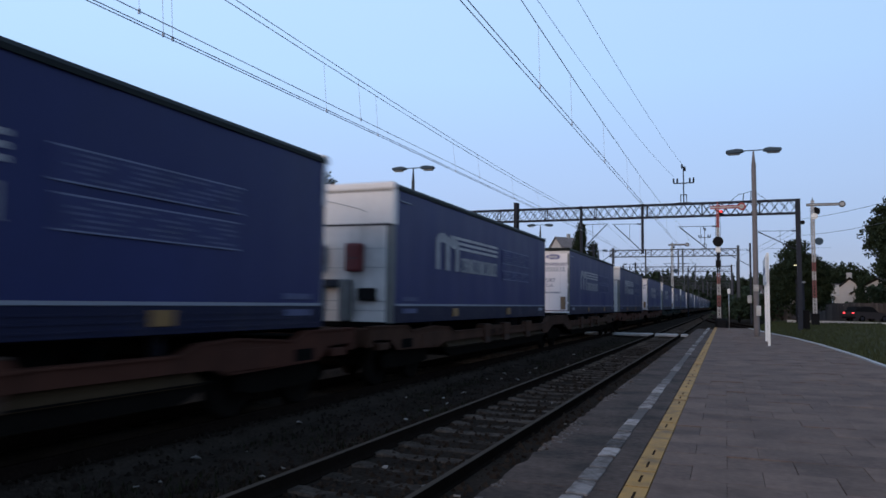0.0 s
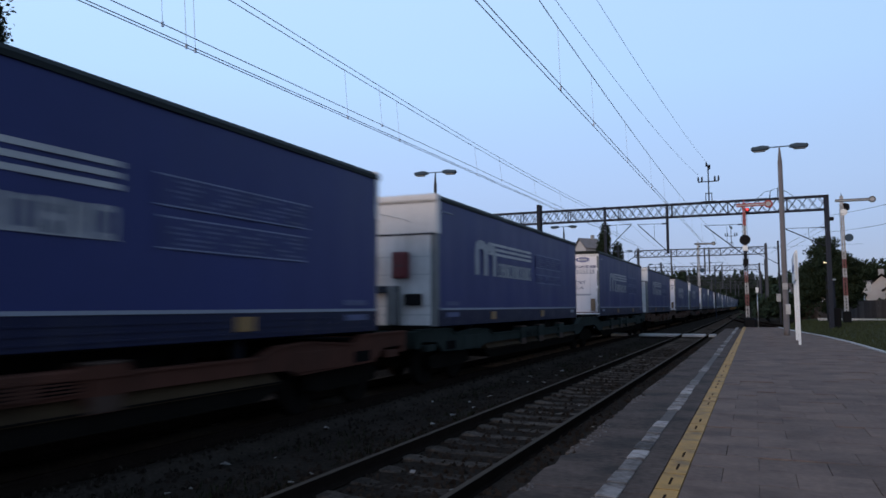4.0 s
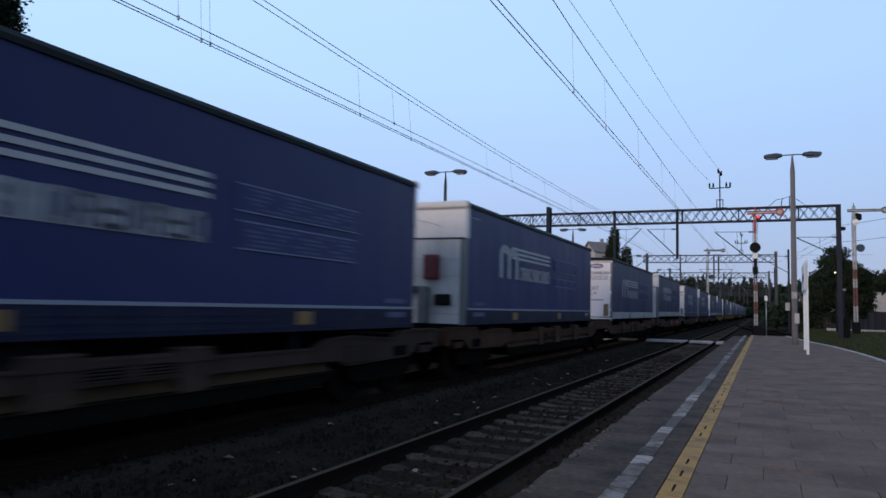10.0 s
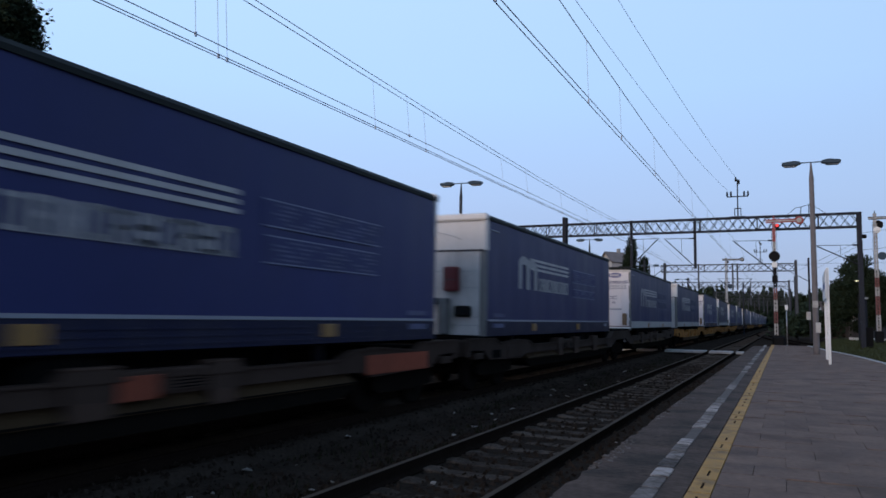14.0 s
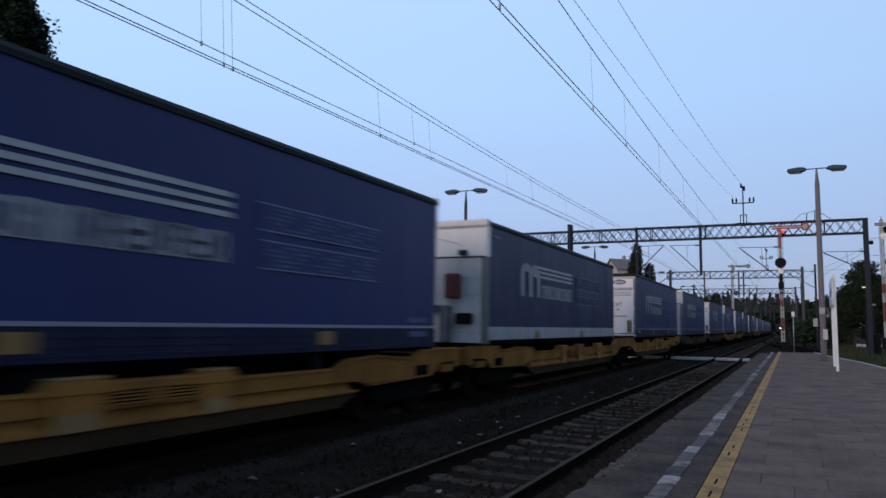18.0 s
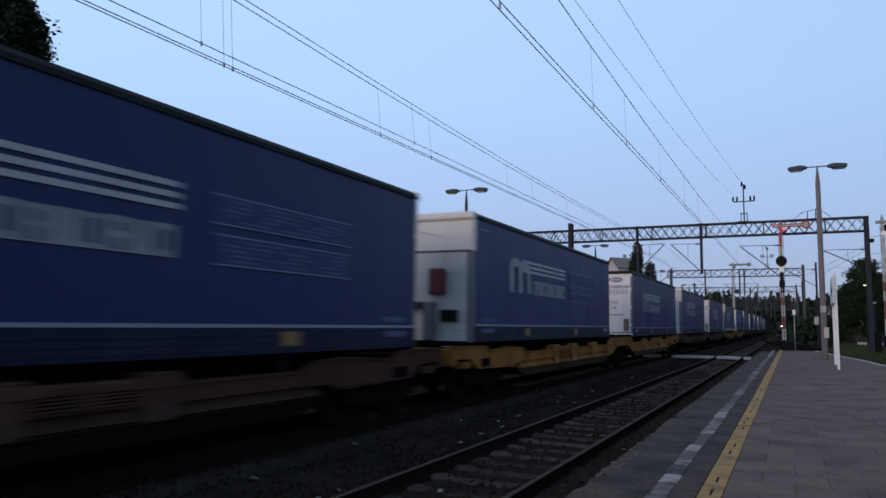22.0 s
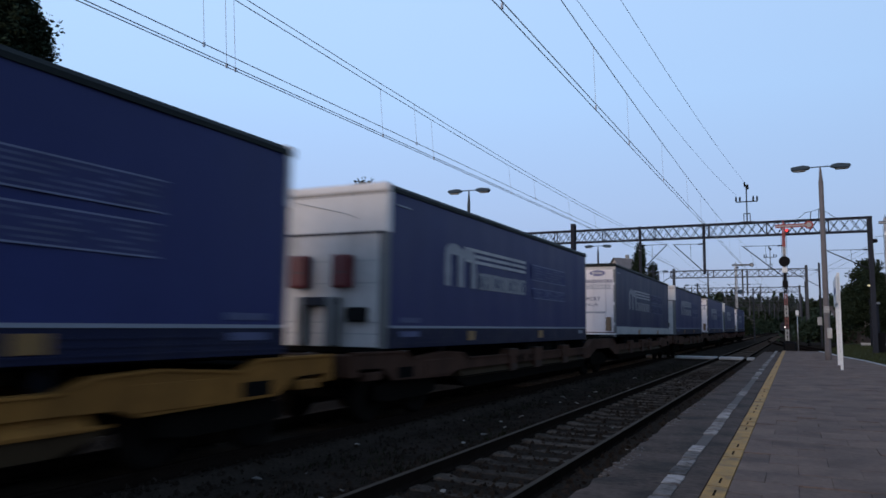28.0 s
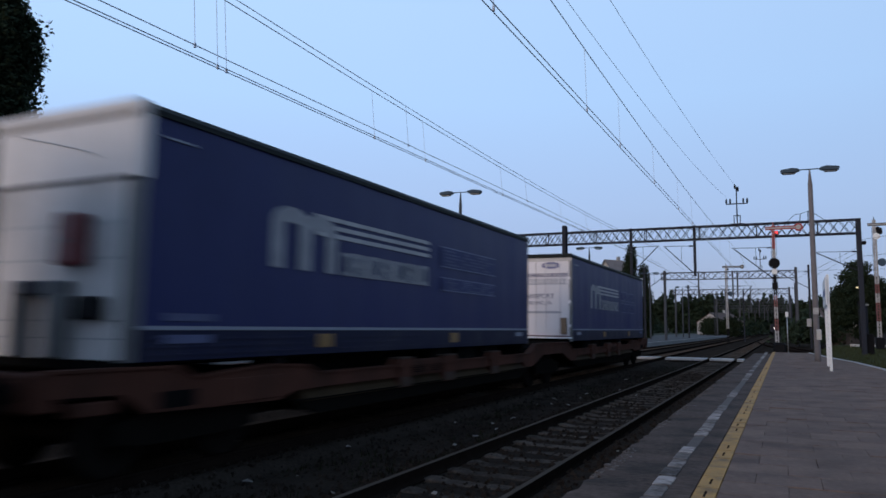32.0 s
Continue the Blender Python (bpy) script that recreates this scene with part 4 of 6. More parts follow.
def semaphore(m, h, arm_z, colour, arm_len, disc_z, lit, bands, words, stout=1.0):
    """A mechanical semaphore: lattice mast in bands, an arm with a round end, a disc and a lantern."""
    t = tagged(thing("semaphore", m), words, "railway signal", group="semaphores")
    paints = {"k": M_black, "w": M_white, "r": M_red, "g": M_steel, "o": M_red_old, "p": M_white_old}
    n = len(bands)
    thick = 0.022 if stout == 1.0 else 0.036 * stout
    for k in range(n):
        z0, z1 = h * k / n, h * (k + 1) / n
        b = bmesh.new()
        for dx in (-0.07, 0.07):
            for dy in (-0.06, 0.06):
                w = 1 - 0.35 * (z0 / h)
                box(dx * w * stout - thick, dx * w * stout + thick, dy - 0.02, dy + 0.02, z0, z1, bm=b)
        for j in range(3):
            z = z0 + (z1 - z0) * j / 3
            tube((-0.07 * stout, -0.06, z), (0.07 * stout, -0.06, z + (z1 - z0) / 3), 0.014 * stout, n=4, bm=b)
            tube((0.07 * stout, 0.06, z), (-0.07 * stout, 0.06, z + (z1 - z0) / 3), 0.014 * stout, n=4, bm=b)
        part("mast_section", b, paints[bands[k]], t)
    arm = part("arm", box(-0.45, arm_len - 0.18, -0.12, -0.09, arm_z - 0.045, arm_z + 0.045, 0.008), M_white_old, t, "white arm with a coloured rim")
    part("arm_rim", box(-0.48, arm_len - 0.18, -0.105, -0.085, arm_z - 0.12, arm_z + 0.12, 0.008), colour, arm)
    part("arm_end", lathe([(0.26, -0.105), (0.27, -0.09), (0.27, -0.07), (0.26, -0.065)], 18, axis=1, centre=(arm_len, 0, arm_z)), colour, arm, "round end of the arm")
    part("arm_face", lathe([(0.15, -0.13), (0.16, -0.115), (0.16, -0.10)], 18, axis=1, centre=(arm_len, 0, arm_z)), M_white_old, arm)
    lan = part("lantern", lathe([(0.06, -0.3), (0.14, -0.22), (0.14, 0.02), (0.08, 0.08)], 12, axis=1, centre=(0.22, 0, arm_z - 0.33)), M_black, t, "dark signal lantern")
    if lit:
        part("lens", lathe([(0.075, -0.35), (0.085, -0.32), (0.085, -0.29)], 12, axis=1, centre=(0.22, 0, arm_z - 0.33)), M_signal_red, lan, "lit red lens")
    if disc_z:
        part("disc", lathe([(0.33, -0.16), (0.35, -0.14), (0.35, -0.12), (0.33, -0.10)], 22, axis=1, centre=(0, 0, disc_z)), M_black, t, "round black disc")
        part("lantern_box", box(-0.16, 0.16, -0.3, -0.1, disc_z - 0.75, disc_z - 0.42, 0.02), M_white, t, "pale lantern box")
        part("relay_box", box(-0.17, 0.17, -0.28, 0.0, disc_z - 1.75, disc_z - 1.3, 0.02), M_black, t)
    part("finial", tube((0, 0, h), (0, 0, h + 0.25), 0.05, 0.02, n=6), colour, t)
    b = bmesh.new()
    for z in [0.4 + 0.35 * i for i in range(int(h / 0.35) - 2)]:
        tube((-0.16, 0.14, z), (0.16, 0.14, z), 0.012, n=4, bm=b)
    for s in (-0.16, 0.16):
        tube((s, 0.14, 0.3), (s, 0.14, h - 0.6), 0.014, n=4, bm=b)
    part("ladder", b, M_steel_dark, t)
    return t


s1 = semaphore(pose(-0.46, 53.25, -0.15, 0, 0, -2), 8.62, 8.44, M_red_arm, 1.55, 6.06, True, "kpopokkpprr", "red and white semaphore signal showing stop at the platform end", 1.12)
part("counterweight", box(-0.25, 0.55, -0.3, 0.3, 0.0, 0.75, 0.12), M_black, s1, "black weight box at the foot")
s2 = semaphore(pose(6.85, 67.1, 0.0, 0, 0, 2), 10.4, 10.02, M_bent, 2.2, 0, False, "pppoopoppppppp", "grimy white semaphore with a banded red and white mast", 1.5)
part("counterweight", box(-0.3, 0.3, -0.3, 0.3, 0.0, 0.95, 0.05), M_black, s2, "black box at the foot")
part("lower_disc", lathe([(0.30, -0.12), (0.32, -0.10), (0.32, -0.08)], 18, axis=1, centre=(0.42, 0, 6.95)), M_lamp, s2, "dark grey disc")
part("relay_box", box(0.15, 0.55, -0.25, 0.1, 9.2, 9.75, 0.1), M_black, s2, "dark round lantern")
part("white_disc", lathe([(0.24, -0.2), (0.26, -0.18), (0.26, -0.16)], 18, axis=1, centre=(0.12, 0, 9.05)), M_white, s2, "white disc below the arm")
s3 = semaphore(pose(-6.85, 104.0, -0.35, 0, 0, 0), 10.4, 10.2, M_steel_dark, 2.0, 0, False, "kkppppppppp", "grimy white semaphore between the tracks farther on", 1.5)
part("lower_disc", lathe([(0.30, -0.12), (0.32, -0.10), (0.32, -0.08)], 18, axis=1, centre=(0.45, 0, 6.6)), M_lamp, s3, "dark grey disc")

post = tagged(thing("marker_post", pose(0.17, 52.0, 0)), "thin grey post with a small white cap", "marker post")
part("pole", tube((0, 0, -0.05), (0, 0, 2.45), 0.03, n=8), M_steel, post)
part("cap", box(-0.09, 0.09, -0.06, 0.06, 2.3, 2.62, 0.02), M_white, post)

sign = tagged(thing("station_sign", pose(1.46, 29.4, 0, 0, 0, -1.4)), "station name board on two white posts, seen edge on", "station sign")
for y in (0.0, 4.0):
    part("post", box(-0.045, 0.045, y - 0.045, y + 0.045, -0.1, 3.45, 0.006), M_white, sign)
part("board", box(-0.085, -0.05, -0.25, 4.25, 2.35, 3.35, 0.006), M_white, sign, "white name board")
part("board_back", box(-0.05, -0.046, -0.25, 4.25, 2.35, 3.35), M_white, sign)
b = bmesh.new()
box(-0.0905, -0.0865, 0.5, 3.5, 2.72, 2.98, bm=b)
part("lettering_bar", b, M_sign_blue, sign, "plain dark blue lettering bar")

box_ = tagged(thing("relay_cabinet", pose(4.9, 54.9, 0)), "dark relay cabinet on the grass beside the signal", "relay cabinet")
part("body", box(-0.35, 0.35, -0.3, 0.3, -0.1, 1.25, 0.03), M_black, box_)
part("post", box(-0.08, 0.08, -0.08, 0.08, 1.25, 3.1, 0.02), M_steel_dark, box_)
part("cap", box(-0.16, 0.16, -0.1, 0.1, 3.1, 3.22, 0.02), M_steel, box_)


# ---- trees, houses, fences ----
def tree(name, m, h, crown, trunk_h, leaves, leaf, seed, material, words, limbs=7, trunk_r=0.22, airy=26, spread=0.0, tall=0.7):
    """crown: lumps (x, y, z, rx, ry, rz); leaves are small folded blades in uneven clumps of about airy leaves, spread metres wide."""
    rg = random.Random(seed)
    spread = spread or leaf * 2.1
    t = tagged(thing(name, m), words, "tree", group="trees")
    b = tube((0, 0, -0.2), (0.1, 0.05, trunk_h), trunk_r, trunk_r * 0.7, n=9)
    tube((0.1, 0.05, trunk_h), (0.0, 0.1, h * 0.8), trunk_r * 0.7, trunk_r * 0.15, n=7, bm=b)
    for k in range(limbs):
        z = trunk_h + (h * 0.75 - trunk_h) * k / limbs
        c = crown[rg.randrange(len(crown))]
        tube((0.08, 0.05, z), (c[0] + rg.uniform(-0.5, 0.5) * c[3], c[1] + rg.uniform(-0.5, 0.5) * c[4], max(z + 0.3, c[2] + rg.uniform(-0.2, 0.5) * c[5])), trunk_r * 0.35, 0.02, n=5, bm=b)
    part("trunk", b, M_bark, t)
    vol = [c[3] * c[5] for c in crown]
    clumps = []
    for k in range(max(40, leaves // airy)):
        c = rg.choices(crown, vol)[0]
        v = Vector((rg.gauss(0, 1), rg.gauss(0, 1), rg.gauss(0, 1))).normalized() * (rg.random() ** 0.28)
        clumps.append((c[0] + v.x * c[3], c[1] + v.y * c[4], c[2] + v.z * c[5], spread * rg.uniform(0.65, 1.25)))
    verts, faces = [], []
    for k in range(leaves):
        cx, cy, cz, wide = clumps[rg.randrange(len(clumps))]
        off = Vector((rg.gauss(0, 1), rg.gauss(0, 1), rg.gauss(0, 1)))
        if off.length > 1.9:
            off *= 1.9 / off.length
        p = Vector((cx + off.x * wide, cy + off.y * wide, cz + off.z * wide * tall))
        s = leaf * rg.uniform(0.6, 1.3)
        a = Vector((rg.gauss(0, 1), rg.gauss(0, 1), rg.gauss(0, 1))).normalized()
        n = a.orthogonal().normalized()
        w = a.cross(n) * 0.55
        i = len(verts)
        verts += [p - a * s, p + w * s + n * s * 0.15, p + a * s, p - w * s + n * s * 0.15]
        faces += [(i, i + 1, i + 2), (i, i + 2, i + 3)]
    me = bpy.data.meshes.new("crown")
    me.from_pydata(verts, [], faces)
    me.materials.append(material)
    ob = new("crown", me)
    ob.parent = t
    return t


def lumps(seed, n, cz, r, rz, spread):
    rg = random.Random(seed)
    out = [(0, 0, cz, r, r, rz)]
    for k in range(n):
        a = rg.uniform(0, 6.283)
        out.append((math.cos(a) * spread, math.sin(a) * spread, cz + rg.uniform(-0.7, 0.75) * rz, r * rg.uniform(0.4, 0.65), r * rg.uniform(0.4, 0.65), rz * rg.uniform(0.3, 0.5)))
    return out


def columnar(h, r, n=7):
    return [(0.16 * r * math.sin(k * 2.1), 0.16 * r * math.cos(k * 1.7), h * (0.16 + 0.80 * k / n), r * (1.0 - 0.75 * max(0, k / n - 0.35) / 0.65), r * (1.0 - 0.75 * max(0, k / n - 0.35) / 0.65), h * 0.11) for k in range(n + 1)]


tree("poplar", pose(-42.45, 25.9, 0), 29.0, columnar(29.0, 2.9), 3.0, 140000, 0.165, 3, M_leaf2, "tall dark columnar poplar beyond the far platform", airy=80, spread=0.38, tall=1.7)
tree("poplar", pose(-50.0, 27.5, 0), 27.0, columnar(27.0, 2.9), 3.0, 40000, 0.19, 31, M_leaf2, "tall dark columnar poplar beyond the far platform", airy=60, spread=0.42, tall=1.6)
side_way = Vector((0.90, 0.43))
dome = [(side_way.x * u, side_way.y * u + d, z, r, r, rz) for u, d, z, r, rz in (
    (0.0, 0.0, 8.4, 3.0, 3.4), (0.6, 0.3, 5.0, 3.8, 2.6), (-0.6, 0.2, 12.6, 1.15, 1.2), (1.35, -0.3, 12.9, 0.95, 1.0), (-1.7, 0.0, 12.0, 1.1, 1.0), (2.5, 0.0, 10.4, 1.15, 1.2), (3.2, 0.4, 8.2, 1.2, 1.3),
    (-2.3, 0.0, 11.0, 1.2, 1.1), (-3.0, -0.4, 8.6, 1.4, 1.6), (2.9, -0.3, 6.2, 1.2, 1.4), (0.4, -1.4, 10.6, 1.5, 1.6), (-1.4, 1.2, 10.0, 1.6, 1.7), (0.5, 0.0, 11.6, 1.6, 1.2), (-4.4, 0.0, 7.2, 1.7, 2.2), (-3.6, 0.3, 9.4, 1.2, 1.2), (-4.6, 0.5, 4.4, 2.0, 2.2))]
tree("chestnut_tree", pose(-36.9, 30.25, 0), 13.9, dome, 2.6, 48000, 0.135, 4, M_leaf, "broad dark chestnut tree with gaps of sky behind the shelter", limbs=12, airy=62, spread=0.34)
tree("broadleaf_tree", pose(-42.0, 44.4, 0), 11.6, [(0, 0, 4.4, 2.7, 2.7, 2.2), (0.3, 0, 6.8, 2.3, 2.3, 1.8), (-1.5, 0.6, 5.6, 1.7, 1.7, 1.5), (1.7, 0.4, 5.4, 1.6, 1.6, 1.6), (0.2, 0.2, 9.0, 1.45, 1.45, 1.3), (0.7, 0.2, 10.5, 0.7, 0.7, 0.8), (1.3, 0.0, 8.0, 1.1, 1.1, 1.1), (-1.1, 0.0, 8.2, 0.9, 0.9, 1.0)], 2.2, 26000, 0.14, 5, M_leaf, "dark broadleaf tree beyond the far platform", airy=70, spread=0.36)
tree("broadleaf_tree", pose(-48.0, 52.5, 0), 12.4, lumps(15, 9, 6.6, 2.6, 4.0, 2.0), 2.2, 18000, 0.17, 15, M_leaf2, "dark broadleaf tree beyond the far platform", airy=50, spread=0.4)
tree("broadleaf_tree", pose(-38.0, 60.0, 0), 16.6, lumps(6, 9, 10.0, 2.8, 5.6, 2.1), 3.0, 28000, 0.16, 6, M_leaf, "tall loose tree rising over the train", airy=60, spread=0.4)
tree("broadleaf_tree", pose(-36.5, 66.0, 0), 13.6, lumps(7, 9, 8.2, 2.4, 4.6, 1.9), 3.0, 18000, 0.16, 7, M_leaf2, "dark tree rising over the train", airy=50, spread=0.4)
tree("cypress", pose(-20.9, 111.0, 0), 13.0, columnar(13.0, 1.15), 1.5, 30000, 0.17, 8, M_leaf2, "dark slender columnar tree beside the line", airy=60, spread=0.34, tall=1.6)
tree("cypress", pose(-19.35, 113.0, 0), 10.4, columnar(10.4, 1.15), 1.5, 26000, 0.17, 9, M_leaf2, "dark slender columnar tree beside the line", airy=60, spread=0.34, tall=1.6)
tree("maple_tree", pose(6.6, 78.0, 0), 7.9, lumps(10, 12, 4.1, 2.3, 3.5, 1.9), 1.0, 36000, 0.11, 10, M_leaf2, "dense round dark tree behind the signal", airy=60, spread=0.28)
tree("broadleaf_tree", pose(17.8, 82.0, 0), 13.0, lumps(11, 12, 7.8, 3.6, 4.6, 2.8), 2.2, 36000, 0.16, 11, M_leaf, "large leafy tree behind the fence", airy=60, spread=0.4)
tree("broadleaf_tree", pose(25.5, 122.0, 0), 11.0, lumps(12, 9, 6.0, 3.6, 4.2, 3.0), 2.2, 9000, 0.26, 12, M_leaf, "leafy tree among houses")
tree("broadleaf_tree", pose(14.2, 134.0, 0), 8.6, lumps(13, 9, 5.2, 2.8, 2.8, 2.6), 1.6, 8000, 0.24, 13, M_leaf2, "low leafy tree among houses")
tree("broadleaf_tree", pose(18.6, 137.0, 0), 9.6, lumps(14, 9, 5.6, 3.2, 3.2, 3.0), 1.6, 8000, 0.26, 14, M_leaf, "leafy tree among houses")


def thicket(name, n, spots, leaf, material, words, seed):
    """Far woods and hedges: leaf clumps over (x, y, width, depth, height) heaps."""
    rg = random.Random(seed)
    bm = bmesh.new()
    for x, y, w, dpt, h in spots:
        k = int(n * w * h / sum(s[2] * s[4] for s in spots))
        for i in range(k):
            u, v = rg.gauss(0, 0.42), rg.uniform(-1, 1)
            top = h * (0.72 + 0.28 * noise.noise((x + u * w, y * 0.3, 4.0)) + 0.10 * noise.noise((3 * (x + u * w), y, 1.0))) * max(0.25, 1 - (abs(u)) ** 2 * 0.55)
            z = top * (rg.random() ** 0.6)
            p = Vector((x + u * w, y + v * dpt, z - 0.2))
            s = leaf * rg.uniform(0.6, 1.4)
            a = Vector((rg.gauss(0, 1), rg.gauss(0, 1), rg.gauss(0, 1))).normalized()
            b_ = a.orthogonal().normalized() * 0.7
            bm.faces.new((bm.verts.new(p - a * s), bm.verts.new(p + b_ * s), bm.verts.new(p + a * s)))
            bm.faces.new((bm.verts.new(p - b_ * s), bm.verts.new(p + a * s * 0.8), bm.verts.new(p + b_ * s * 0.4)))
    return tagged(part(name, bm, material), words, "woods", kind="stuff")


rg = random.Random(77)
spots = []
for i in range(46):
    x = -150 + i * 4.4 + rg.uniform(-1, 1)
    y = 330 + rg.uniform(-20, 60)
    spots.append((x, y, 9.0, 4.0, rg.uniform(17.5, 21)))
thicket("far_woods", 60000, spots, 1.0, M_leaf2, "dark line of distant woods along the horizon", 1)
spots = [(-40 - 0.5 * i, 170 + 9 * i, 5.0, 4.0, rg.uniform(5, 9.5)) for i in range(14)] + [(-24 + 3.2 * i, 285 + 3 * (i % 3), 5.0, 4.0, rg.uniform(6, 9)) for i in range(5)] + [(-40 + rg.uniform(-4, 4), 100 + 8 * i, 6.0, 4.0, rg.uniform(6, 10)) for i in range(10)]
spots += [(3.0 + rg.uniform(0, 3) + 0.05 * i * i, 128 + 9 * i, 4.0, 4.0, rg.uniform(4.0, 6.2)) for i in range(14)]
thicket("lineside_trees", 34000, spots, 0.42, M_leaf2, "dark bushes and trees along the line", 2)
for k, x in enumerate((-17.0, -12.3)):
    tree("round_bush", pose(x, 200, -0.3), 4.6, [(0, 0, 2.3, 2.5, 2.5, 2.3)], 0.4, 6000, 0.28, 90 + k, M_leaf2, "dark rounded clipped bush beside the line", 3)
thicket("low_hedge", 2500, [(-12.6, 206, 4.0, 1.5, 3.6)], 0.26, M_leaf2, "low dark hedge in front of the far house", 8)
spots = [(-52 + rg.uniform(-4, 4), 8 + 7 * i, 6.0, 3.0, rg.uniform(3.0, 6.5)) for i in range(15)]
spots += [(-35 + rg.uniform(-1, 1), 22 + 3.5 * i, 3.0, 2.0, rg.uniform(2.6, 3.6)) for i in range(8)]
thicket("hedge_far", 30000, spots, 0.32, M_leaf, "dark hedge and bushes beyond the far platform", 4)
spots = [(11 + 5.5 * i, 97 + rg.uniform(-2, 2), 4.5, 2.0, rg.uniform(1.5, 2.2)) for i in range(9)] + [(4.5, 92, 3.5, 2, 4.6), (2.6, 96, 3.0, 2, 4.2), (12.4, 112, 3.0, 1.5, 3.6), (18.4, 107, 3.4, 1.5, 6.0), (22.0, 106, 4.0, 1.5, 5.0), (14.9, 104, 1.6, 1.0, 3.4)]
thicket("hedge", 22000, spots, 0.25, M_leaf, "dark hedge behind the fence", 6)


def house(name, m, w, dpt, h, ridge, wall_m, storeys, cols, words, chimney=True, hip=0.0, roof_m=M_roof):
    """Front on -y, ridge along x."""
    t = tagged(thing(name, m), words, "house", group="houses")
    part("wall", slab([(-dpt / 2, 0), (dpt / 2, 0), (dpt / 2, h), (0, ridge - 0.15 if hip == 0 else h), (-dpt / 2, h)], 0, -w / 2, w / 2), wall_m, t)
    b = bmesh.new()
    o = 0.4
    e = [bm_v for bm_v in ((-w / 2 - o, -dpt / 2 - o, h - 0.15), (w / 2 + o, -dpt / 2 - o, h - 0.15), (w / 2 + o, dpt / 2 + o, h - 0.15), (-w / 2 - o, dpt / 2 + o, h - 0.15))]
    r = [(-w / 2 - o + hip, 0, ridge), (w / 2 + o - hip, 0, ridge)]
    for lift in (0.0, 0.16):
        vs = [b.verts.new((p[0], p[1], p[2] + lift)) for p in e + r]
        b.faces.new((vs[0], vs[1], vs[5], vs[4]))
        b.faces.new((vs[2], vs[3], vs[4], vs[5]))
        if hip:
            b.faces.new((vs[1], vs[2], vs[5]))
            b.faces.new((vs[3], vs[0], vs[4]))
    part("roof", b, roof_m, t)
    if chimney:
        part("chimney", box(w * 0.2, w * 0.2 + 0.7, -0.3, 0.4, ridge - 1.0, ridge + 1.0, 0.03), M_wall_grey, t)
    for s in range(storeys):
        z = 0.9 + s * 2.8
        for c in range(cols):
            x = -w / 2 + w * (c + 0.5) / cols
            fr = part("window", box(x - 0.6, x + 0.6, -dpt / 2 - 0.05, -dpt / 2 + 0.1, z, z + 1.4), M_white, t)
            part("pane", box(x - 0.5, x + 0.5, -dpt / 2 - 0.07, -dpt / 2 - 0.04, z + 0.1, z + 1.3), M_pane, fr)
    return t


house("house", pose(-37.0, 176, 0, 0, 0, 50), 5, 4.4, 15.4, 17.9, M_wall_white, 4, 2, "pale gabled house with a grey roof beyond the line", True, roof_m=M_roof_grey)
house("house", pose(-17.6, 235, 0, 0, 0, 60), 10, 9, 3.6, 6.4, M_wall_white, 1, 3, "low pale gabled house with a reddish roof at the far end", True)
house("house", pose(-62.0, 52, 0, 0, 0, 55), 14, 9, 6.2, 9.6, M_wall_white, 2, 5, "pale plaster house behind the trees beyond the platform", True)
house("house", pose(-62.0, 26, 0, 0, 0, 62), 12, 9, 6.0, 9.2, M_wall_white, 2, 4, "pale plaster house behind the poplars", True)
house("house", pose(16.6, 118, 0, 0, 0, 82), 8, 3.2, 4.0, 5.6, M_wall_white, 1, 3, "pale gabled house beyond the fence", True)
house("house", pose(20.0, 114, 0, 0, 0, 70), 7, 6, 3.4, 5.4, M_wall_white, 1, 3, "small white gabled house beyond the fence", False)
house("house", pose(12.0, 170, 0, 0, 0, 8), 10, 8, 3.4, 6.0, M_wall_white, 1, 3, "low white house seen past the round tree", False)

house("house", pose(15.0, 126, 0, 0, 0, 5), 3.6, 4, 4.3, 5.0, M_wall_white, 1, 1, "small pale house between the garden trees", False)
tree("cypress", pose(16.1, 106.0, 0), 4.8, columnar(4.8, 0.55), 0.5, 3500, 0.13, 51, M_leaf2, "small dark columnar tree before a white house")

# the dark board fence behind the grass
fence = tagged(thing("board_fence", pose(0, 0, 0)), "long dark weathered board fence beyond the grass", "fence")
p0, p1 = Vector((4.6, 92.0, 0)), Vector((34.0, 66.0, 0))
n = 150
first = None
rg = random.Random(44)
ang = math.degrees(math.atan2(p1.y - p0.y, p1.x - p0.x))
for i in range(n):
    p = p0.lerp(p1, i / n)
    m_ = pose(p.x, p.y, lawn_height(p.x, p.y) + rg.uniform(-0.02, 0.03), 0, rg.uniform(-0.6, 0.6), ang)
    if first is None:
        first = part("board", box(0, 0.25, -0.012, 0.012, -0.1, 1.85, 0.004), M_fence, fence)
        first.matrix_basis = m_
    else:
        share("board", first, fence, m_)
for i in range(0, 17):
    p = p0.lerp(p1, i / 16)
    part("post", box(p.x - 0.07, p.x + 0.07, p.y + 0.03, p.y + 0.17, -0.2, lawn_height(p.x, p.y) + 1.95, 0.01), M_fence, fence)
kerb = tagged(thing("path_kerb"), "pale concrete kerb of a path across the grass", "kerb", kind="structure")
b = bmesh.new()
for i in range(40):
    a, c = Vector((5.5, 78)).lerp(Vector((30, 58)), i / 40), Vector((5.5, 78)).lerp(Vector((30, 58)), (i + 0.97) / 40)
    slab([(a.x, a.y), (a.x + 0.1, a.y + 0.12), (c.x + 0.1, c.y + 0.12), (c.x, c.y)], 2, -0.2, 0.22, bm=b)
part("kerb_stones", b, M_panel, kerb)

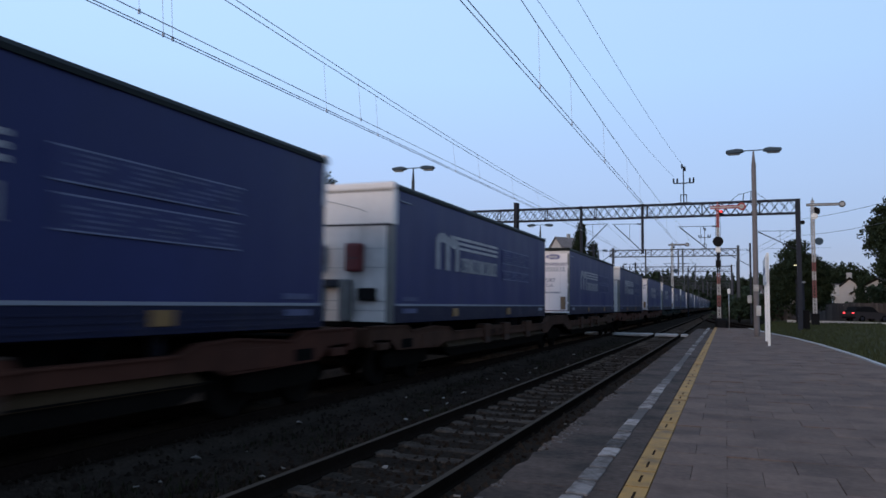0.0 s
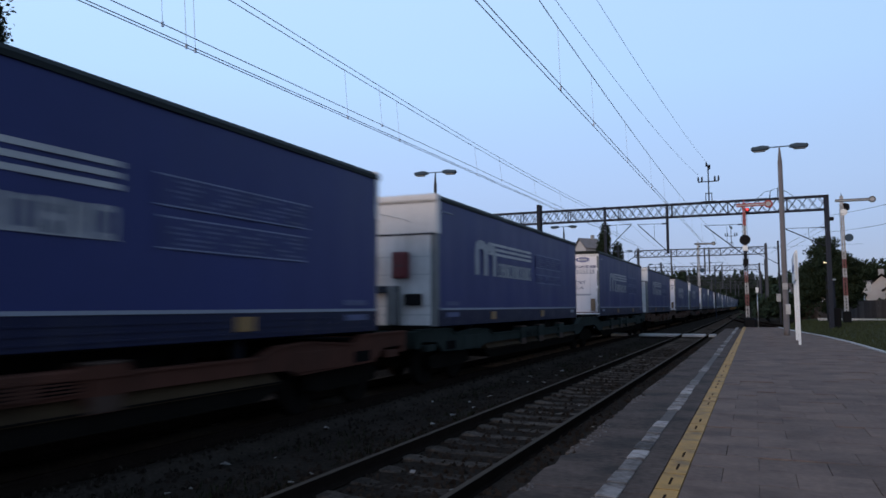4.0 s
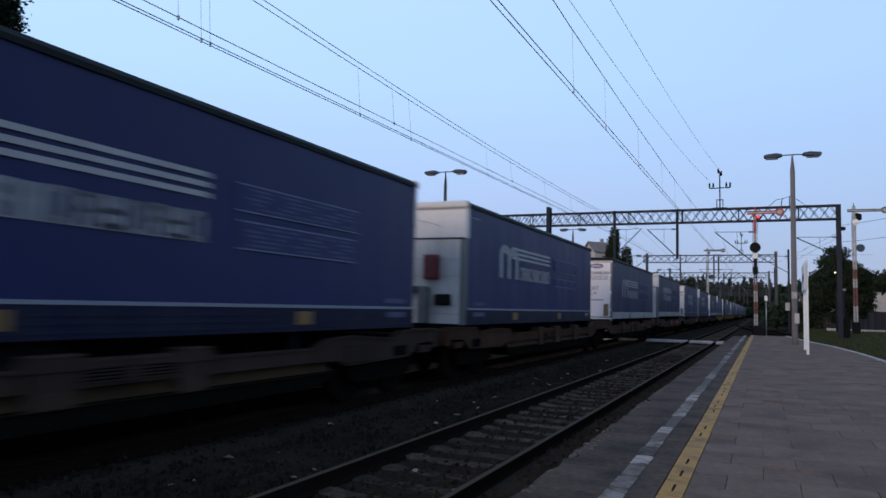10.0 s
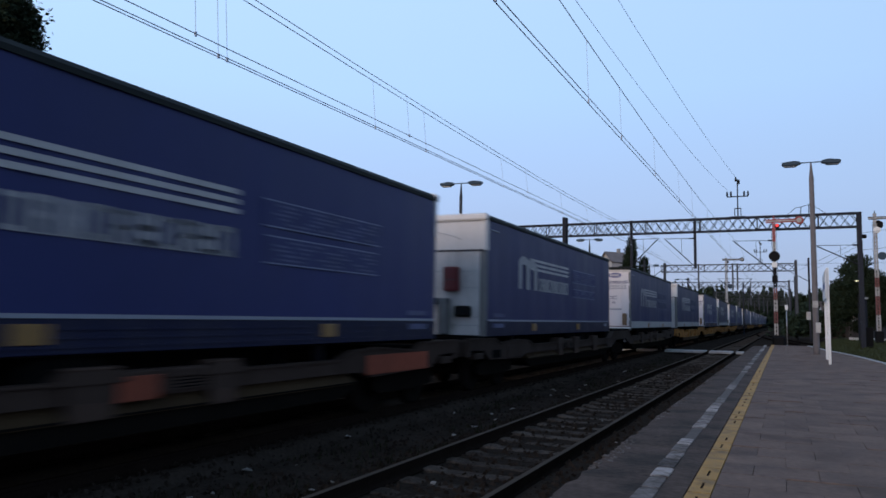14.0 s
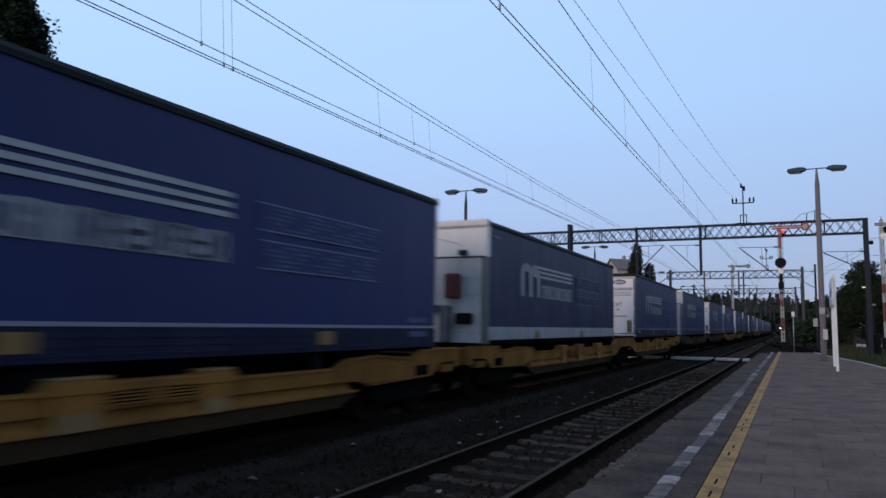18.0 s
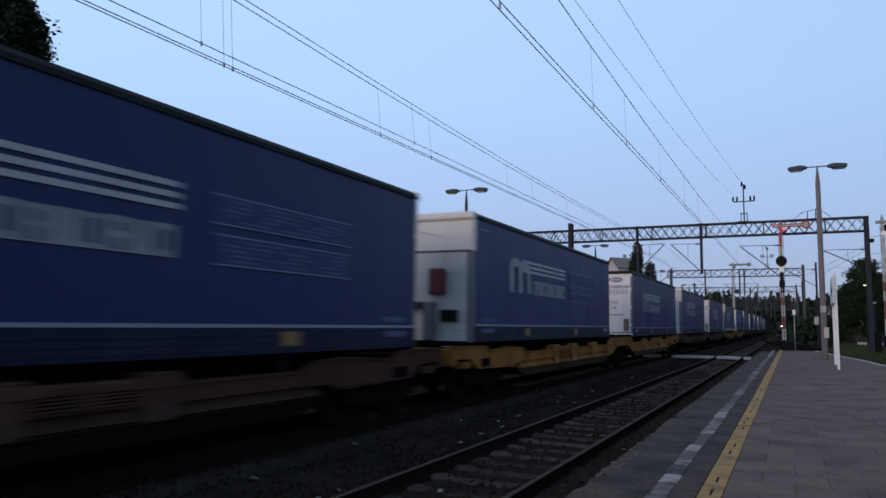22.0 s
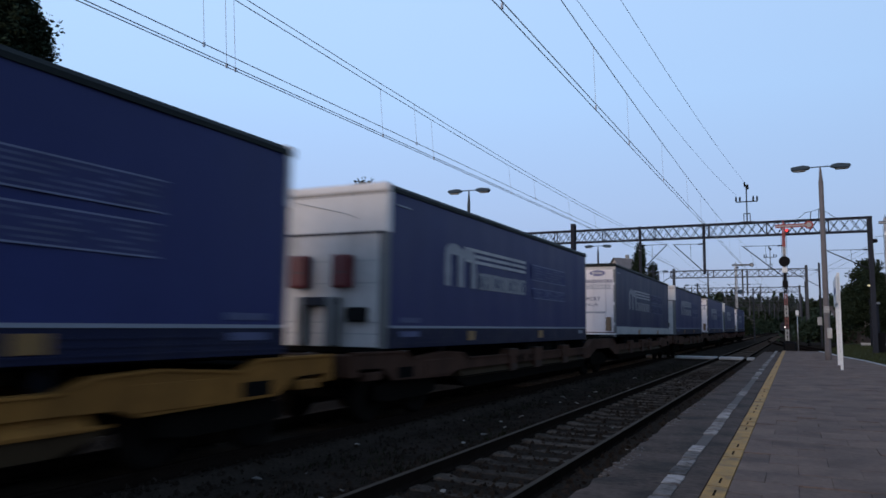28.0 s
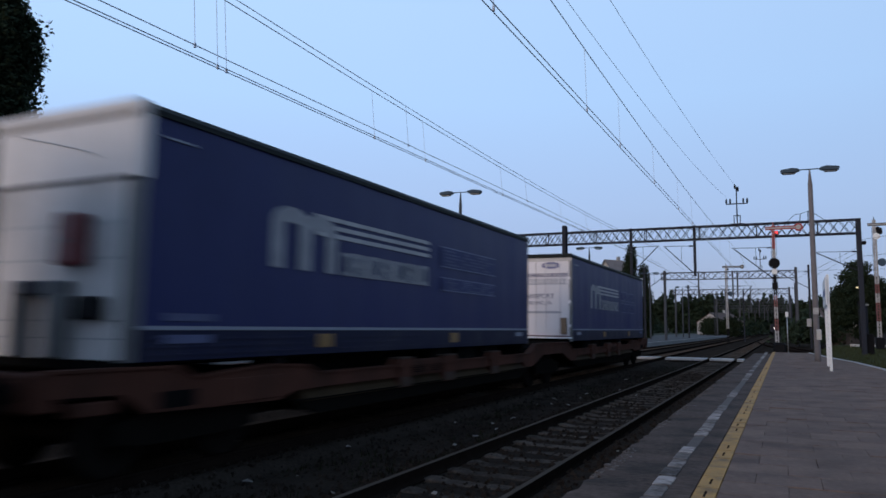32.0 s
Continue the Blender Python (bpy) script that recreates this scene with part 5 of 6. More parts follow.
# road board, street lamp in the tree, bins, fence of the far platform
rb = tagged(thing("road_sign", pose(12.9, 106, 0)), "pale back of a large road sign on a pole", "road sign")
part("pole", tube((0, 0, -0.2), (0, 0, 3.2), 0.06, n=8), M_steel, rb)
part("plate", box(-0.8, 0.8, -0.03, 0.03, 3.0, 4.4, 0.02), M_steel, rb)
sl = tagged(thing("street_lamp", pose(6.2, 76, 0)), "lit street lamp among the leaves", "street lamp")
part("pole", lathe([(0.07, -0.2), (0.06, 2.5), (0.04, 5.45)], 8), M_steel_dark, sl)
part("lamp_head", box(-0.3, 0.3, -0.12, 0.12, 5.45, 5.58, 0.03), M_lamp, sl)
part("glowing_glass", box(-0.16, 0.10, -0.15, 0.08, 5.38, 5.46, 0.02), M_light_warm, sl)
FAR_LOCO = tagged(thing("locomotive"), "far dark locomotive with a lit white headlight on the near track", "locomotive")
hull = slab([(-1.45, 1.1), (1.45, 1.1), (1.5, 2.4), (1.3, 3.7), (0.9, 4.1), (-0.9, 4.1), (-1.3, 3.7), (-1.5, 2.4)], 1, 0.0, 15.0)
part("body", hull, M_steel_dark, FAR_LOCO)
part("windscreen", box(-1.1, 1.1, -0.03, 0.02, 2.6, 3.35, 0.02), M_pane, FAR_LOCO)
part("bufferbeam", box(-1.35, 1.35, -0.25, 0.1, 0.85, 1.15, 0.03), M_black, FAR_LOCO)
for y in (1.6, 4.0, 11.0, 13.4):
    part("wheelset", lathe([(0.1, -0.85), (0.55, -0.80), (0.55, -0.68), (0.1, -0.66), (0.1, 0.66), (0.55, 0.68), (0.55, 0.80), (0.1, 0.85)], 14, axis=0, centre=(0, y, 0.55)), M_wheel, FAR_LOCO)
for x in (-0.95, 0.95):
    part("lamp", lathe([(0.10, -0.08), (0.12, 0.0), (0.12, 0.05)], 12, axis=1, centre=(x, 0, 1.45)), M_glassy, FAR_LOCO, "unlit lower lamp")
part("headlight", lathe([(0.16, -0.12), (0.20, -0.05), (0.20, 0.05)], 14, axis=1, centre=(0, 0, 2.45)), M_light_white, FAR_LOCO, "lit white headlight")

shelter = tagged(thing("platform_shelter", pose(-22.3, 19.7, 0)), "pale steel and glass waiting shelter on the far platform", "shelter")
for i in range(6):
    y = -2.0 * i
    part("post", box(-0.07, 0.07, y - 0.06, y + 0.06, -0.02, 2.80, 0.01), M_shelter, shelter)
    part("roof_rib", slab([(-1.55, 2.52), (0.68, 3.14), (0.68, 3.24), (-1.55, 2.68)], 1, y - 0.03, y + 0.03), M_shelter, shelter)
part("roof", slab([(-1.6, 2.66), (-1.6, 2.74), (0.66, 3.36), (0.66, 3.24)], 1, -11.2, 1.5), M_shelter_roof, shelter, "pale sloping canopy")
part("fascia", box(0.66, 0.71, -11.25, 1.55, 3.22, 3.38), M_shelter, shelter)
part("beam", box(-0.06, 0.06, -10.1, 0.1, 2.62, 2.76), M_shelter, shelter)
for i in range(1, 5):
    y = -2.0 * i
    pane = part("glass_pane", box(-0.01, 0.01, y - 1.92, y - 0.08, 0.80, 2.55), M_glass, shelter)
    pane.visible_shadow = False
    part("rail_bar", box(-0.04, 0.04, y - 1.94, y - 0.06, 1.32, 1.40), M_shelter, shelter)
    bn = part("bench", box(-0.42, 0.06, y - 1.9, y - 0.1, 0.62, 0.68, 0.01), M_shelter, shelter, "pale bench")
    part("bench_front", box(0.06, 0.10, y - 1.9, y - 0.1, 0.62, 0.80, 0.008), M_shelter, bn)
    for yy in (-1.7, -0.3):
        part("bench_leg", box(-0.22, -0.15, y + yy - 0.04, y + yy + 0.04, 0.0, 0.62), M_shelter, bn)
bol = tagged(thing("bollard", pose(-24.3, 23.5, 0)), "plain white bollard post on the far platform", "bollard")
part("pole", tube((0, 0, -0.02), (0, 0, 1.25), 0.075, n=12), M_white, bol)
part("cap", lathe([(0.075, 1.25), (0.085, 1.27), (0.06, 1.32)], 12), M_white, bol)
for k, (x, y, mt, w) in enumerate(((-30.5, 32.6, M_bin_green, "green wheeled waste bin by the far fence"), (-30.0, 34.0, M_bin_yellow, "yellow wheeled waste bin by the far fence"), (-31.0, 30.6, M_bin_green, "green wheeled waste bin by the far fence"))):
    t = tagged(thing("waste_bin", pose(x, y, -0.02, 0, 0, 40)), w, "waste bin", group="waste bins")
    part("body", slab([(-0.5, 0.12), (0.5, 0.12), (0.62, 1.15), (-0.62, 1.15)], 1, -0.45, 0.45), mt, t)
    part("lid", slab([(-0.64, 1.15), (0.64, 1.15), (0.55, 1.30), (-0.55, 1.30)], 1, -0.5, 0.5), mt, t)
    for s in (-0.4, 0.4):
        part("wheel", lathe([(0.1, -0.05), (0.12, 0.0), (0.1, 0.05)], 10, axis=1, centre=(s, -0.35, 0.12)), M_tyre, t)
mf = tagged(thing("mesh_fence", pose(0, 0, 0)), "thin grey mesh fence behind the far platform", "fence")
for i in range(14):
    y = 12 + 2.5 * i
    part("post", tube((-28.5, y, -0.2), (-28.5, y, 1.35), 0.03, n=6), M_mesh, mf)
b = bmesh.new()
for z in (0.15, 0.75, 1.3):
    tube((-28.5, 12, z), (-28.5, 44.5, z), 0.016, n=4, bm=b)
for i in range(260):
    y = 12 + 0.125 * i
    tube((-28.5, y, 0.1), (-28.5, y, 1.3), 0.006, n=3, bm=b)
part("mesh", b, M_mesh, mf)
hang_wire("house_cable", M_wire_thin, "thin cables crossing beyond the far platform", [[(-60, 38, 9.4), (-45, 44, 8.9), (-30, 50, 9.0)], [(-60, 38, 7.4), (-45, 44, 6.9), (-30, 50, 7.0)]], 0.02)


# ---- the freight train: articulated pocket wagons with two trailers each ----
PITCH, LEN = 34.2, 13.42


def build_wagon(paint, words, patch=None, patch_ends=(-1, 1)):
    """Middle at y = 0, rail top at z = 0."""
    w = tagged(thing("pocket_wagon"), words, "freight wagon", group="wagons of the freight train")
    worn = W_worn_yellow if paint is W_yellow else W_worn
    up = [(0, 1.25), (1.6, 1.25), (2.3, 1.0), (12.2, 1.0), (12.6, 1.13), (13.4, 1.17), (14.2, 1.12), (14.8, 1.08), (15.1, 1.22), (16.78, 1.23)]
    low = [(16.78, 0.99), (15.9, 0.97), (15.5, 0.74), (13.2, 0.69), (12.85, 0.79), (12.2, 0.805), (2.8, 0.80), (2.7, 0.66), (2.0, 0.66), (1.0, 0.94), (0, 0.94)]
    for s in (-1, 1):
        for e in (-1, 1):
            beam = part("side_beam", slab([(e * y, z) for y, z in up + low], 0, s * 1.19, s * 1.27), paint, w)
            b = bmesh.new()
            for (ya, za), (yb, zb) in zip(up, up[1:]):
                slab([(e * ya, za), (e * yb, zb), (e * yb, zb + 0.03), (e * ya, za + 0.03)], 0, s * 1.12, s * 1.30, bm=b)
            part("top_flange", b, paint, beam)
            # on all but yellow wagons, ledge and sill carry shade in their colour
            part("recess", slab([(s * 1.05, 0.62), (s * 1.285, 0.62), (s * 1.285, 0.66), (s * 1.20, 0.735), (s * 1.17, 0.815), (s * 1.05, 0.815)], 1, min(e * 2.6, e * 12.6), max(e * 2.6, e * 12.6)), paint if paint is W_yellow else W_sill, beam, "sloping grimy ledge")
            part("grille_box", slab([(s * 1.10, 0.99), (s * 1.285, 0.99), (s * 1.285, 1.075), (s * 1.26, 1.10), (s * 1.10, 1.10)], 1, min(e * 7.6, e * 9.6), max(e * 7.6, e * 9.6)), paint, beam)
            part("grille_divider", box(min(s * 1.27, s * 1.305), max(s * 1.27, s * 1.305), e * 8.62 - 0.10, e * 8.62 + 0.10, 0.835, 0.99), paint, beam)
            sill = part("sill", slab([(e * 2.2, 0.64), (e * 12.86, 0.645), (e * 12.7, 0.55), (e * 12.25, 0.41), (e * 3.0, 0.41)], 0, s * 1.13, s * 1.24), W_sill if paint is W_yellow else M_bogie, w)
            part("sill_edge", box(min(s * 1.16, s * 1.295), max(s * 1.16, s * 1.295), min(e * 2.2, e * 12.8), max(e * 2.2, e * 12.8), 0.632, 0.655), paint if paint is W_yellow else M_bogie, sill, "thin edge along the sill")
            for y, ln in ((5.0, 0.30), (7.62, 0.30), (9.55, 0.25)):
                b = slab([(e * y - ln - 0.14, 0.99), (e * y + ln + 0.14, 0.99), (e * y + ln, 1.14), (e * y - ln, 1.14)], 0, s * 1.05, s * 1.33)
                slab([(e * y - ln * 0.9, 0.62), (e * y + ln * 0.9, 0.62), (e * y + ln, 1.0), (e * y - ln, 1.0)], 0, s * 1.15, s * 1.31, bm=b)
                lb = part("lock_bracket", b, paint, w)
                b = box(min(s * 1.06, s * 1.335), max(s * 1.06, s * 1.335), e * y - ln - 0.02, e * y + ln + 0.02, 1.125, 1.16, 0.01)
                slab([(e * y - ln * 0.9, 0.63), (e * y + ln * 0.9, 0.63), (e * y + ln * 0.7, 0.79), (e * y - ln * 0.7, 0.81)], 0, s * 1.20, s * 1.322, bm=b)
                part("wear_plate", b, worn, lb, "chalky worn plate from top to foot")
            # black sheets stand for the shade in the grille and the plate's hole
            part("grille_back", box(min(s * 1.262, s * 1.278), max(s * 1.262, s * 1.278), min(e * 8.0, e * 9.25), max(e * 8.0, e * 9.25), 0.84, 0.985), M_chassis, beam)
            part("opening", box(min(s * 1.262, s * 1.276), max(s * 1.262, s * 1.276), min(e * 14.8, e * 15.35), max(e * 14.8, e * 15.35), 0.77, 0.96), M_chassis, beam)
            b = bmesh.new()
            for k in range(4):
                box(min(s * 1.275, s * 1.30), max(s * 1.275, s * 1.30), min(e * 8.0, e * 9.25), max(e * 8.0, e * 9.25), 0.845 + 0.038 * k, 0.862 + 0.038 * k, bm=b)
            part("grille", b, paint, beam)
            part("plate", box(min(s * 1.262, s * 1.285), max(s * 1.262, s * 1.285), e * 13.7 - 0.6, e * 13.7 + 0.6, 0.73, 1.05, 0.012), paint, beam)
            for ya, yb, za, zb, out in (((7.95, 8.5, 0.77, 1.04, 1.312), (13.0, 15.3, 0.735, 1.065, 1.29)) if e > 0 else ((7.95, 9.0, 0.75, 1.05, 1.312), (4.25, 6.1, 0.81, 1.03, 1.337))) if patch and e in patch_ends else ():
                part("bare_panel", box(min(s * 1.26, s * out), max(s * 1.26, s * out), min(e * ya, e * yb), max(e * ya, e * yb), za, zb, 0.006), patch, beam, "orange-red primed panel")
            part("end_step", box(min(s * 1.10, s * 1.29), max(s * 1.10, s * 1.29), e * 16.2 - 0.25, e * 16.2 + 0.25, 0.78, 0.92, 0.012), paint, beam)
    for e in (-1, 1):
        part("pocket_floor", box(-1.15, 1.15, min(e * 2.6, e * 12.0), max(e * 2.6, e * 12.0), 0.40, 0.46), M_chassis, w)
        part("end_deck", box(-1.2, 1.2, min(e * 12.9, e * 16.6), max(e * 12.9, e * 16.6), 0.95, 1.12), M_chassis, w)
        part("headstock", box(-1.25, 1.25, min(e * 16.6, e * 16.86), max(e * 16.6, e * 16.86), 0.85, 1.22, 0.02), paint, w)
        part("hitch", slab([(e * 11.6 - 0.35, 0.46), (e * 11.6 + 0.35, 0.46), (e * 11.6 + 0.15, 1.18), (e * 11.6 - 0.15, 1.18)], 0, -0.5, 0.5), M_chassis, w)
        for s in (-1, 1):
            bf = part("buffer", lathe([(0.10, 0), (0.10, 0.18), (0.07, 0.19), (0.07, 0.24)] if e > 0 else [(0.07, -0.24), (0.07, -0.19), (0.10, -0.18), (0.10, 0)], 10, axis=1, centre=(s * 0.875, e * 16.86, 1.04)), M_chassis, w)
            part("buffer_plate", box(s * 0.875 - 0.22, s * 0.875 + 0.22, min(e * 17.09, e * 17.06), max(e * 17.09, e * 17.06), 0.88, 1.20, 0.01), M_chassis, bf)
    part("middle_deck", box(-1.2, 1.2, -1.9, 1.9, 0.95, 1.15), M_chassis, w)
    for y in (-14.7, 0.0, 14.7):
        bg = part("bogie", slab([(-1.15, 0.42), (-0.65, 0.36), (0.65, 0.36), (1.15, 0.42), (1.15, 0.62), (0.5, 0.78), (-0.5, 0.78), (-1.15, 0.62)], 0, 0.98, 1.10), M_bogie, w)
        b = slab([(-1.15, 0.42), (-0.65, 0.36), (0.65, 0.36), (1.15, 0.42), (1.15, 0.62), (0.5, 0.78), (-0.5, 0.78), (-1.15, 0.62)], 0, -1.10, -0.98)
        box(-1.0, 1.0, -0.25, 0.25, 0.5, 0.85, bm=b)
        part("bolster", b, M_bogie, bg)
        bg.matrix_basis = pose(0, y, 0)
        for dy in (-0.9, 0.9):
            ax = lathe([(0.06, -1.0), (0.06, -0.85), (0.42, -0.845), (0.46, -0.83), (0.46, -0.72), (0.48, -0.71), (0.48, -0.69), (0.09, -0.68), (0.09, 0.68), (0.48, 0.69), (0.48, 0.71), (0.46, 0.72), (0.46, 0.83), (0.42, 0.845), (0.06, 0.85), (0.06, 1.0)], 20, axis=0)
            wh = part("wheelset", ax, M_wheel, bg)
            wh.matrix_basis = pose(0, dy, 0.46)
    return w


def arch(bm, x, y0, y1, z0, z1, t, up):
    """A leg-and-arch band on a side plane at x."""
    n = 8
    cy, r = (y0 + y1) / 2, abs(y1 - y0) / 2
    outer = [(y0, z0)] + [(cy + (y0 - cy) * math.cos(math.pi * i / n), z1 - r * 0.55 + r * 0.55 * math.sin(math.pi * i / n)) for i in range(n + 1)] + [(y1, z0)]
    sg = 1 if y1 > y0 else -1
    inner = [(y1 - sg * t, z0)] + [(cy + (y1 - sg * t - cy) * math.cos(math.pi * i / n), z1 - r * 0.55 + (r * 0.55 - t * 0.8) * math.sin(math.pi * i / n)) for i in range(n + 1)] + [(y0 + sg * t, z0)]
    k = len(outer)
    vo = [bm.verts.new((x, a, b)) for a, b in outer]
    vi = [bm.verts.new((x, a, b)) for a, b in inner[::-1]]
    for i in range(k - 1):
        bm.faces.new((vo[i], vo[i + 1], vi[i + 1], vi[i]))
    return bm


def build_trailer(white_skirt, boxes, words):
    """Front wall at y = 0, doors at y = LEN, rail top at z = 0."""
    t = tagged(thing("semi_trailer"), words, "semi-trailer", group="trailers on the train")
    H0, HL, HT, HR = 1.28, 1.68, 4.04, 4.22
    # roof and rims
    part("roof", slab([(-1.25, HT + 0.05), (1.25, HT + 0.05), (1.25, HR - 0.03), (0, HR), (-1.25, HR - 0.03)], 1, 0.07, LEN), M_roofsheet, t)
    for s in (-1, 1):
        rim = slab([(s * 1.29, HT + 0.055), (s * 1.29, HR - 0.06), (s * 1.22, HR + 0.012), (s * 1.16, HR + 0.012), (s * 1.16, HT + 0.055)], 1, 0.09, LEN + 0.02)
        part("roof_rim", rim, M_rim, t, "black rubber edge along the roof")
    part("rear_rim", box(-1.275, 1.275, LEN - 0.05, LEN + 0.05, HT + 0.06, HR + 0.014, 0.01), M_rim, t)
    # front wall, rounded corners
    fw = box(-1.283, 1.283, -0.02, 0.12, 3.36, HR + 0.03)
    bmesh.ops.bevel(fw, geom=[e for e in fw.edges if abs(e.verts[0].co.z - e.verts[1].co.z) > 0.5 and e.verts[0].co.y < 0.05], offset=0.085, segments=4, affect="EDGES", profile=0.5)
    bmesh.ops.bevel(fw, geom=[e for e in fw.edges if e.verts[0].co.z > HR and e.verts[1].co.z > HR and min(e.verts[0].co.y, e.verts[1].co.y) < 0.08], offset=0.06, segments=3, affect="EDGES", profile=0.5)
    fr = part("front_cap", fw, M_cap, t, "white rounded upper panel of the front wall")
    lip = box(-1.288, 1.288, -0.06, 0.13, HR - 0.14, HR + 0.035)
    bmesh.ops.bevel(lip, geom=lip.edges[:], offset=0.05, segments=3, affect="EDGES", profile=0.5)
    part("top_lip", lip, M_cap, fr, "rounded white lip along the top edge")
    # grey strip drawn for the shadow line under the lip
    part("lip_shadow_gap", box(-1.2, 1.2, -0.03, 0.0, HR - 0.165, HR - 0.145), M_post_grey, fr)
    part("front_wall", box(-1.10, 1.10, -0.02, 0.045, H0 + 0.04, 3.355), M_trailer_white, t, "dirty white front wall")
    for s in (-1, 1):
        cp = box(min(s * 1.10, s * 1.262), max(s * 1.10, s * 1.262), -0.012, 0.11, H0 + 0.02, 3.355)
        bmesh.ops.bevel(cp, geom=[e for e in cp.edges if abs(e.verts[0].co.z - e.verts[1].co.z) > 0.5 and e.verts[0].co.y < 0.02 and abs(e.verts[0].co.x) > 1.2], offset=0.075, segments=4, affect="EDGES", profile=0.5)
        part("corner_post", cp, M_post_grey, t, "rounded grey front corner post")
    part("seam", box(-1.2, 1.2, -0.035, 0.0, 3.335, 3.375), M_steel_dark, fr, "dark seam under the upper panel")
    for z in (2.45, 2.85, 1.75, 1.55):
        part("rib", box(-1.1, 1.1, -0.026, 0.0, z - 0.008, z + 0.008), M_steel, fr)
    part("hose_line", chain([(-0.75, -0.03, 3.98), (-0.2, -0.03, 3.86), (0.45, -0.03, 3.70), (0.62, -0.03, 3.62)], 0.008), M_steel, fr, "thin grey cable")
    if white_skirt:
        part("corner_box", box(0.55, 0.75, -0.16, 0.0, 3.40, 3.52, 0.02), M_steel_dark, fr)
    for x0, x1 in ((0.235, 0.60), (-0.705, -0.34))[:boxes]:
        part("red_box", box(x0, x1, -0.24, -0.02, 2.36, 2.96, 0.05, seg=2), M_redbox, fr, "red plastic equipment box")
        part("box_strap", box(x0 + 0.02, x1 - 0.02, -0.245, -0.235, 2.62, 2.66), M_redline, fr)
    part("coupling_panel", box(0.50, 0.90, -0.16, 0.0, 1.76, 2.02, 0.03), M_black, fr, "black coupling panel")
    for x0, x1 in ((0.10, 0.34), (-0.52, -0.36)):
        part("upright", box(x0, x1, -0.22, -0.02, 1.33, 2.20, 0.02), M_upright, fr, "grimy grey upright")
    part("crossbar", box(-0.52, 0.34, -0.20, -0.06, 2.04, 2.20, 0.02), M_steel_dark, fr)
    part("front_beam", box(-1.2, 1.2, -0.01, 0.4, 1.20, 1.34, 0.02), M_chassis, t)
    # sides
    for s in (-1, 1):
        b = bmesh.new()
        ny, nz = 44, 5
        z0 = HL if not white_skirt else HL + 0.02
        vs = []
        for i in range(ny + 1):
            y = 0.10 + (LEN - 0.14) * i / ny
            vs.append([b.verts.new((s * (1.262 + 0.010 * math.sin(i * 1.9) * math.sin(math.pi * j / nz) + 0.006 * math.sin(i * 0.7 + j)), y, z0 + (HT + 0.075 - z0) * j / nz)) for j in range(nz + 1)])
        for i in range(ny):
            for j in range(nz):
                b.faces.new((vs[i][j], vs[i + 1][j], vs[i + 1][j + 1], vs[i][j + 1])).smooth = True
        bmesh.ops.recalc_face_normals(b, faces=b.faces[:])
        cur = part("side_curtain", b, M_curtain_grey if white_skirt else M_curtain, t, "dark blue curtain tarpaulin side")
        part("body_core", box(min(s * 1.15, s * 1.235), max(s * 1.15, s * 1.235), 0.05, LEN - 0.06, H0, HT), M_chassis, t)
        x = s * 1.284
        near, sg = (0.0, 1) if s > 0 else (LEN, -1)
        off = 2.28 if s > 0 else 2.50

        def Y(a):
            return near + sg * (off + a)

        drop = 0.0 if s > 0 else 0.075
        part("emblem_arch", arch(bmesh.new(), x, Y(0.0), Y(0.92), 2.53 - drop, 3.43 - drop, 0.29, 1), M_livery_mid, cur, "worn grey arch of the emblem")
        part("emblem_arch", arch(bmesh.new(), x + s * 0.002, Y(0.66), Y(1.62), 2.53 - drop, 3.40 - drop, 0.29, 1), M_livery_mid, cur, "worn grey arch of the emblem")
        for k in range(3):
            z = 3.385 - drop - 0.128 * k
            y0, y1 = Y(1.0 + 0.03 * k), Y(4.94)
            part("stripe", box(min(x, x - s * 0.004), max(x, x - s * 0.004), min(y0, y1), max(y0, y1), z - 0.034, z + 0.034), M_livery, cur, "pale livery stripe")
        y0, y1 = Y(1.78), Y(4.92)
        band = part("name_band", box(min(x, x - s * 0.004), max(x, x - s * 0.004), min(y0, y1), max(y0, y1), 2.53 - drop, 2.545 - drop), M_livery_mid, cur, "pale lettering of plain upright bars")
        xb = x + s * 0.002
        g = bmesh.new()
        for k in range(10):
            ya, yb = Y(1.78 + 0.315 * k), Y(2.04 + 0.315 * k)
            wide = 0.07 + 0.025 * ((k * 7) % 3)
            for c in (ya + sg * wide / 2, yb - sg * wide / 2):
                box(min(xb, x), max(xb, x), c - wide / 2, c + wide / 2, 2.535 - drop, 2.90 - drop, bm=g)
            for z in ((2.535, 2.84) if k % 3 == 0 else (2.68, 2.84) if k % 3 == 1 else (2.54, 2.70)):
                z -= drop
                box(min(xb, x - s * 0.002), max(xb, x - s * 0.002), min(ya, yb) + 0.02, max(ya, yb) - 0.02, z, z + 0.05 + 0.02 * (k % 2), bm=g)
        part("lettering", g, M_livery_mid, band)
        for z0_, z1_, a0, a1 in ((2.97, 3.38, 5.45, 8.60), (2.48, 2.74, 5.50, 8.55)) if s > 0 else ((2.945, 3.31, 5.45, 8.60), (2.435, 2.81, 5.50, 8.55)):
            y0, y1 = Y(a0), Y(a1)
            tp = part("text_panel", box(min(x, x - s * 0.004), max(x, x - s * 0.004), min(y0, y1), max(y0, y1), z0_, z1_), M_livery_faded if white_skirt else M_livery_dim, cur, "dim plain lettering block")
            g = bmesh.new()
            rg_ = random.Random(int(z0_ * 1000) + s)
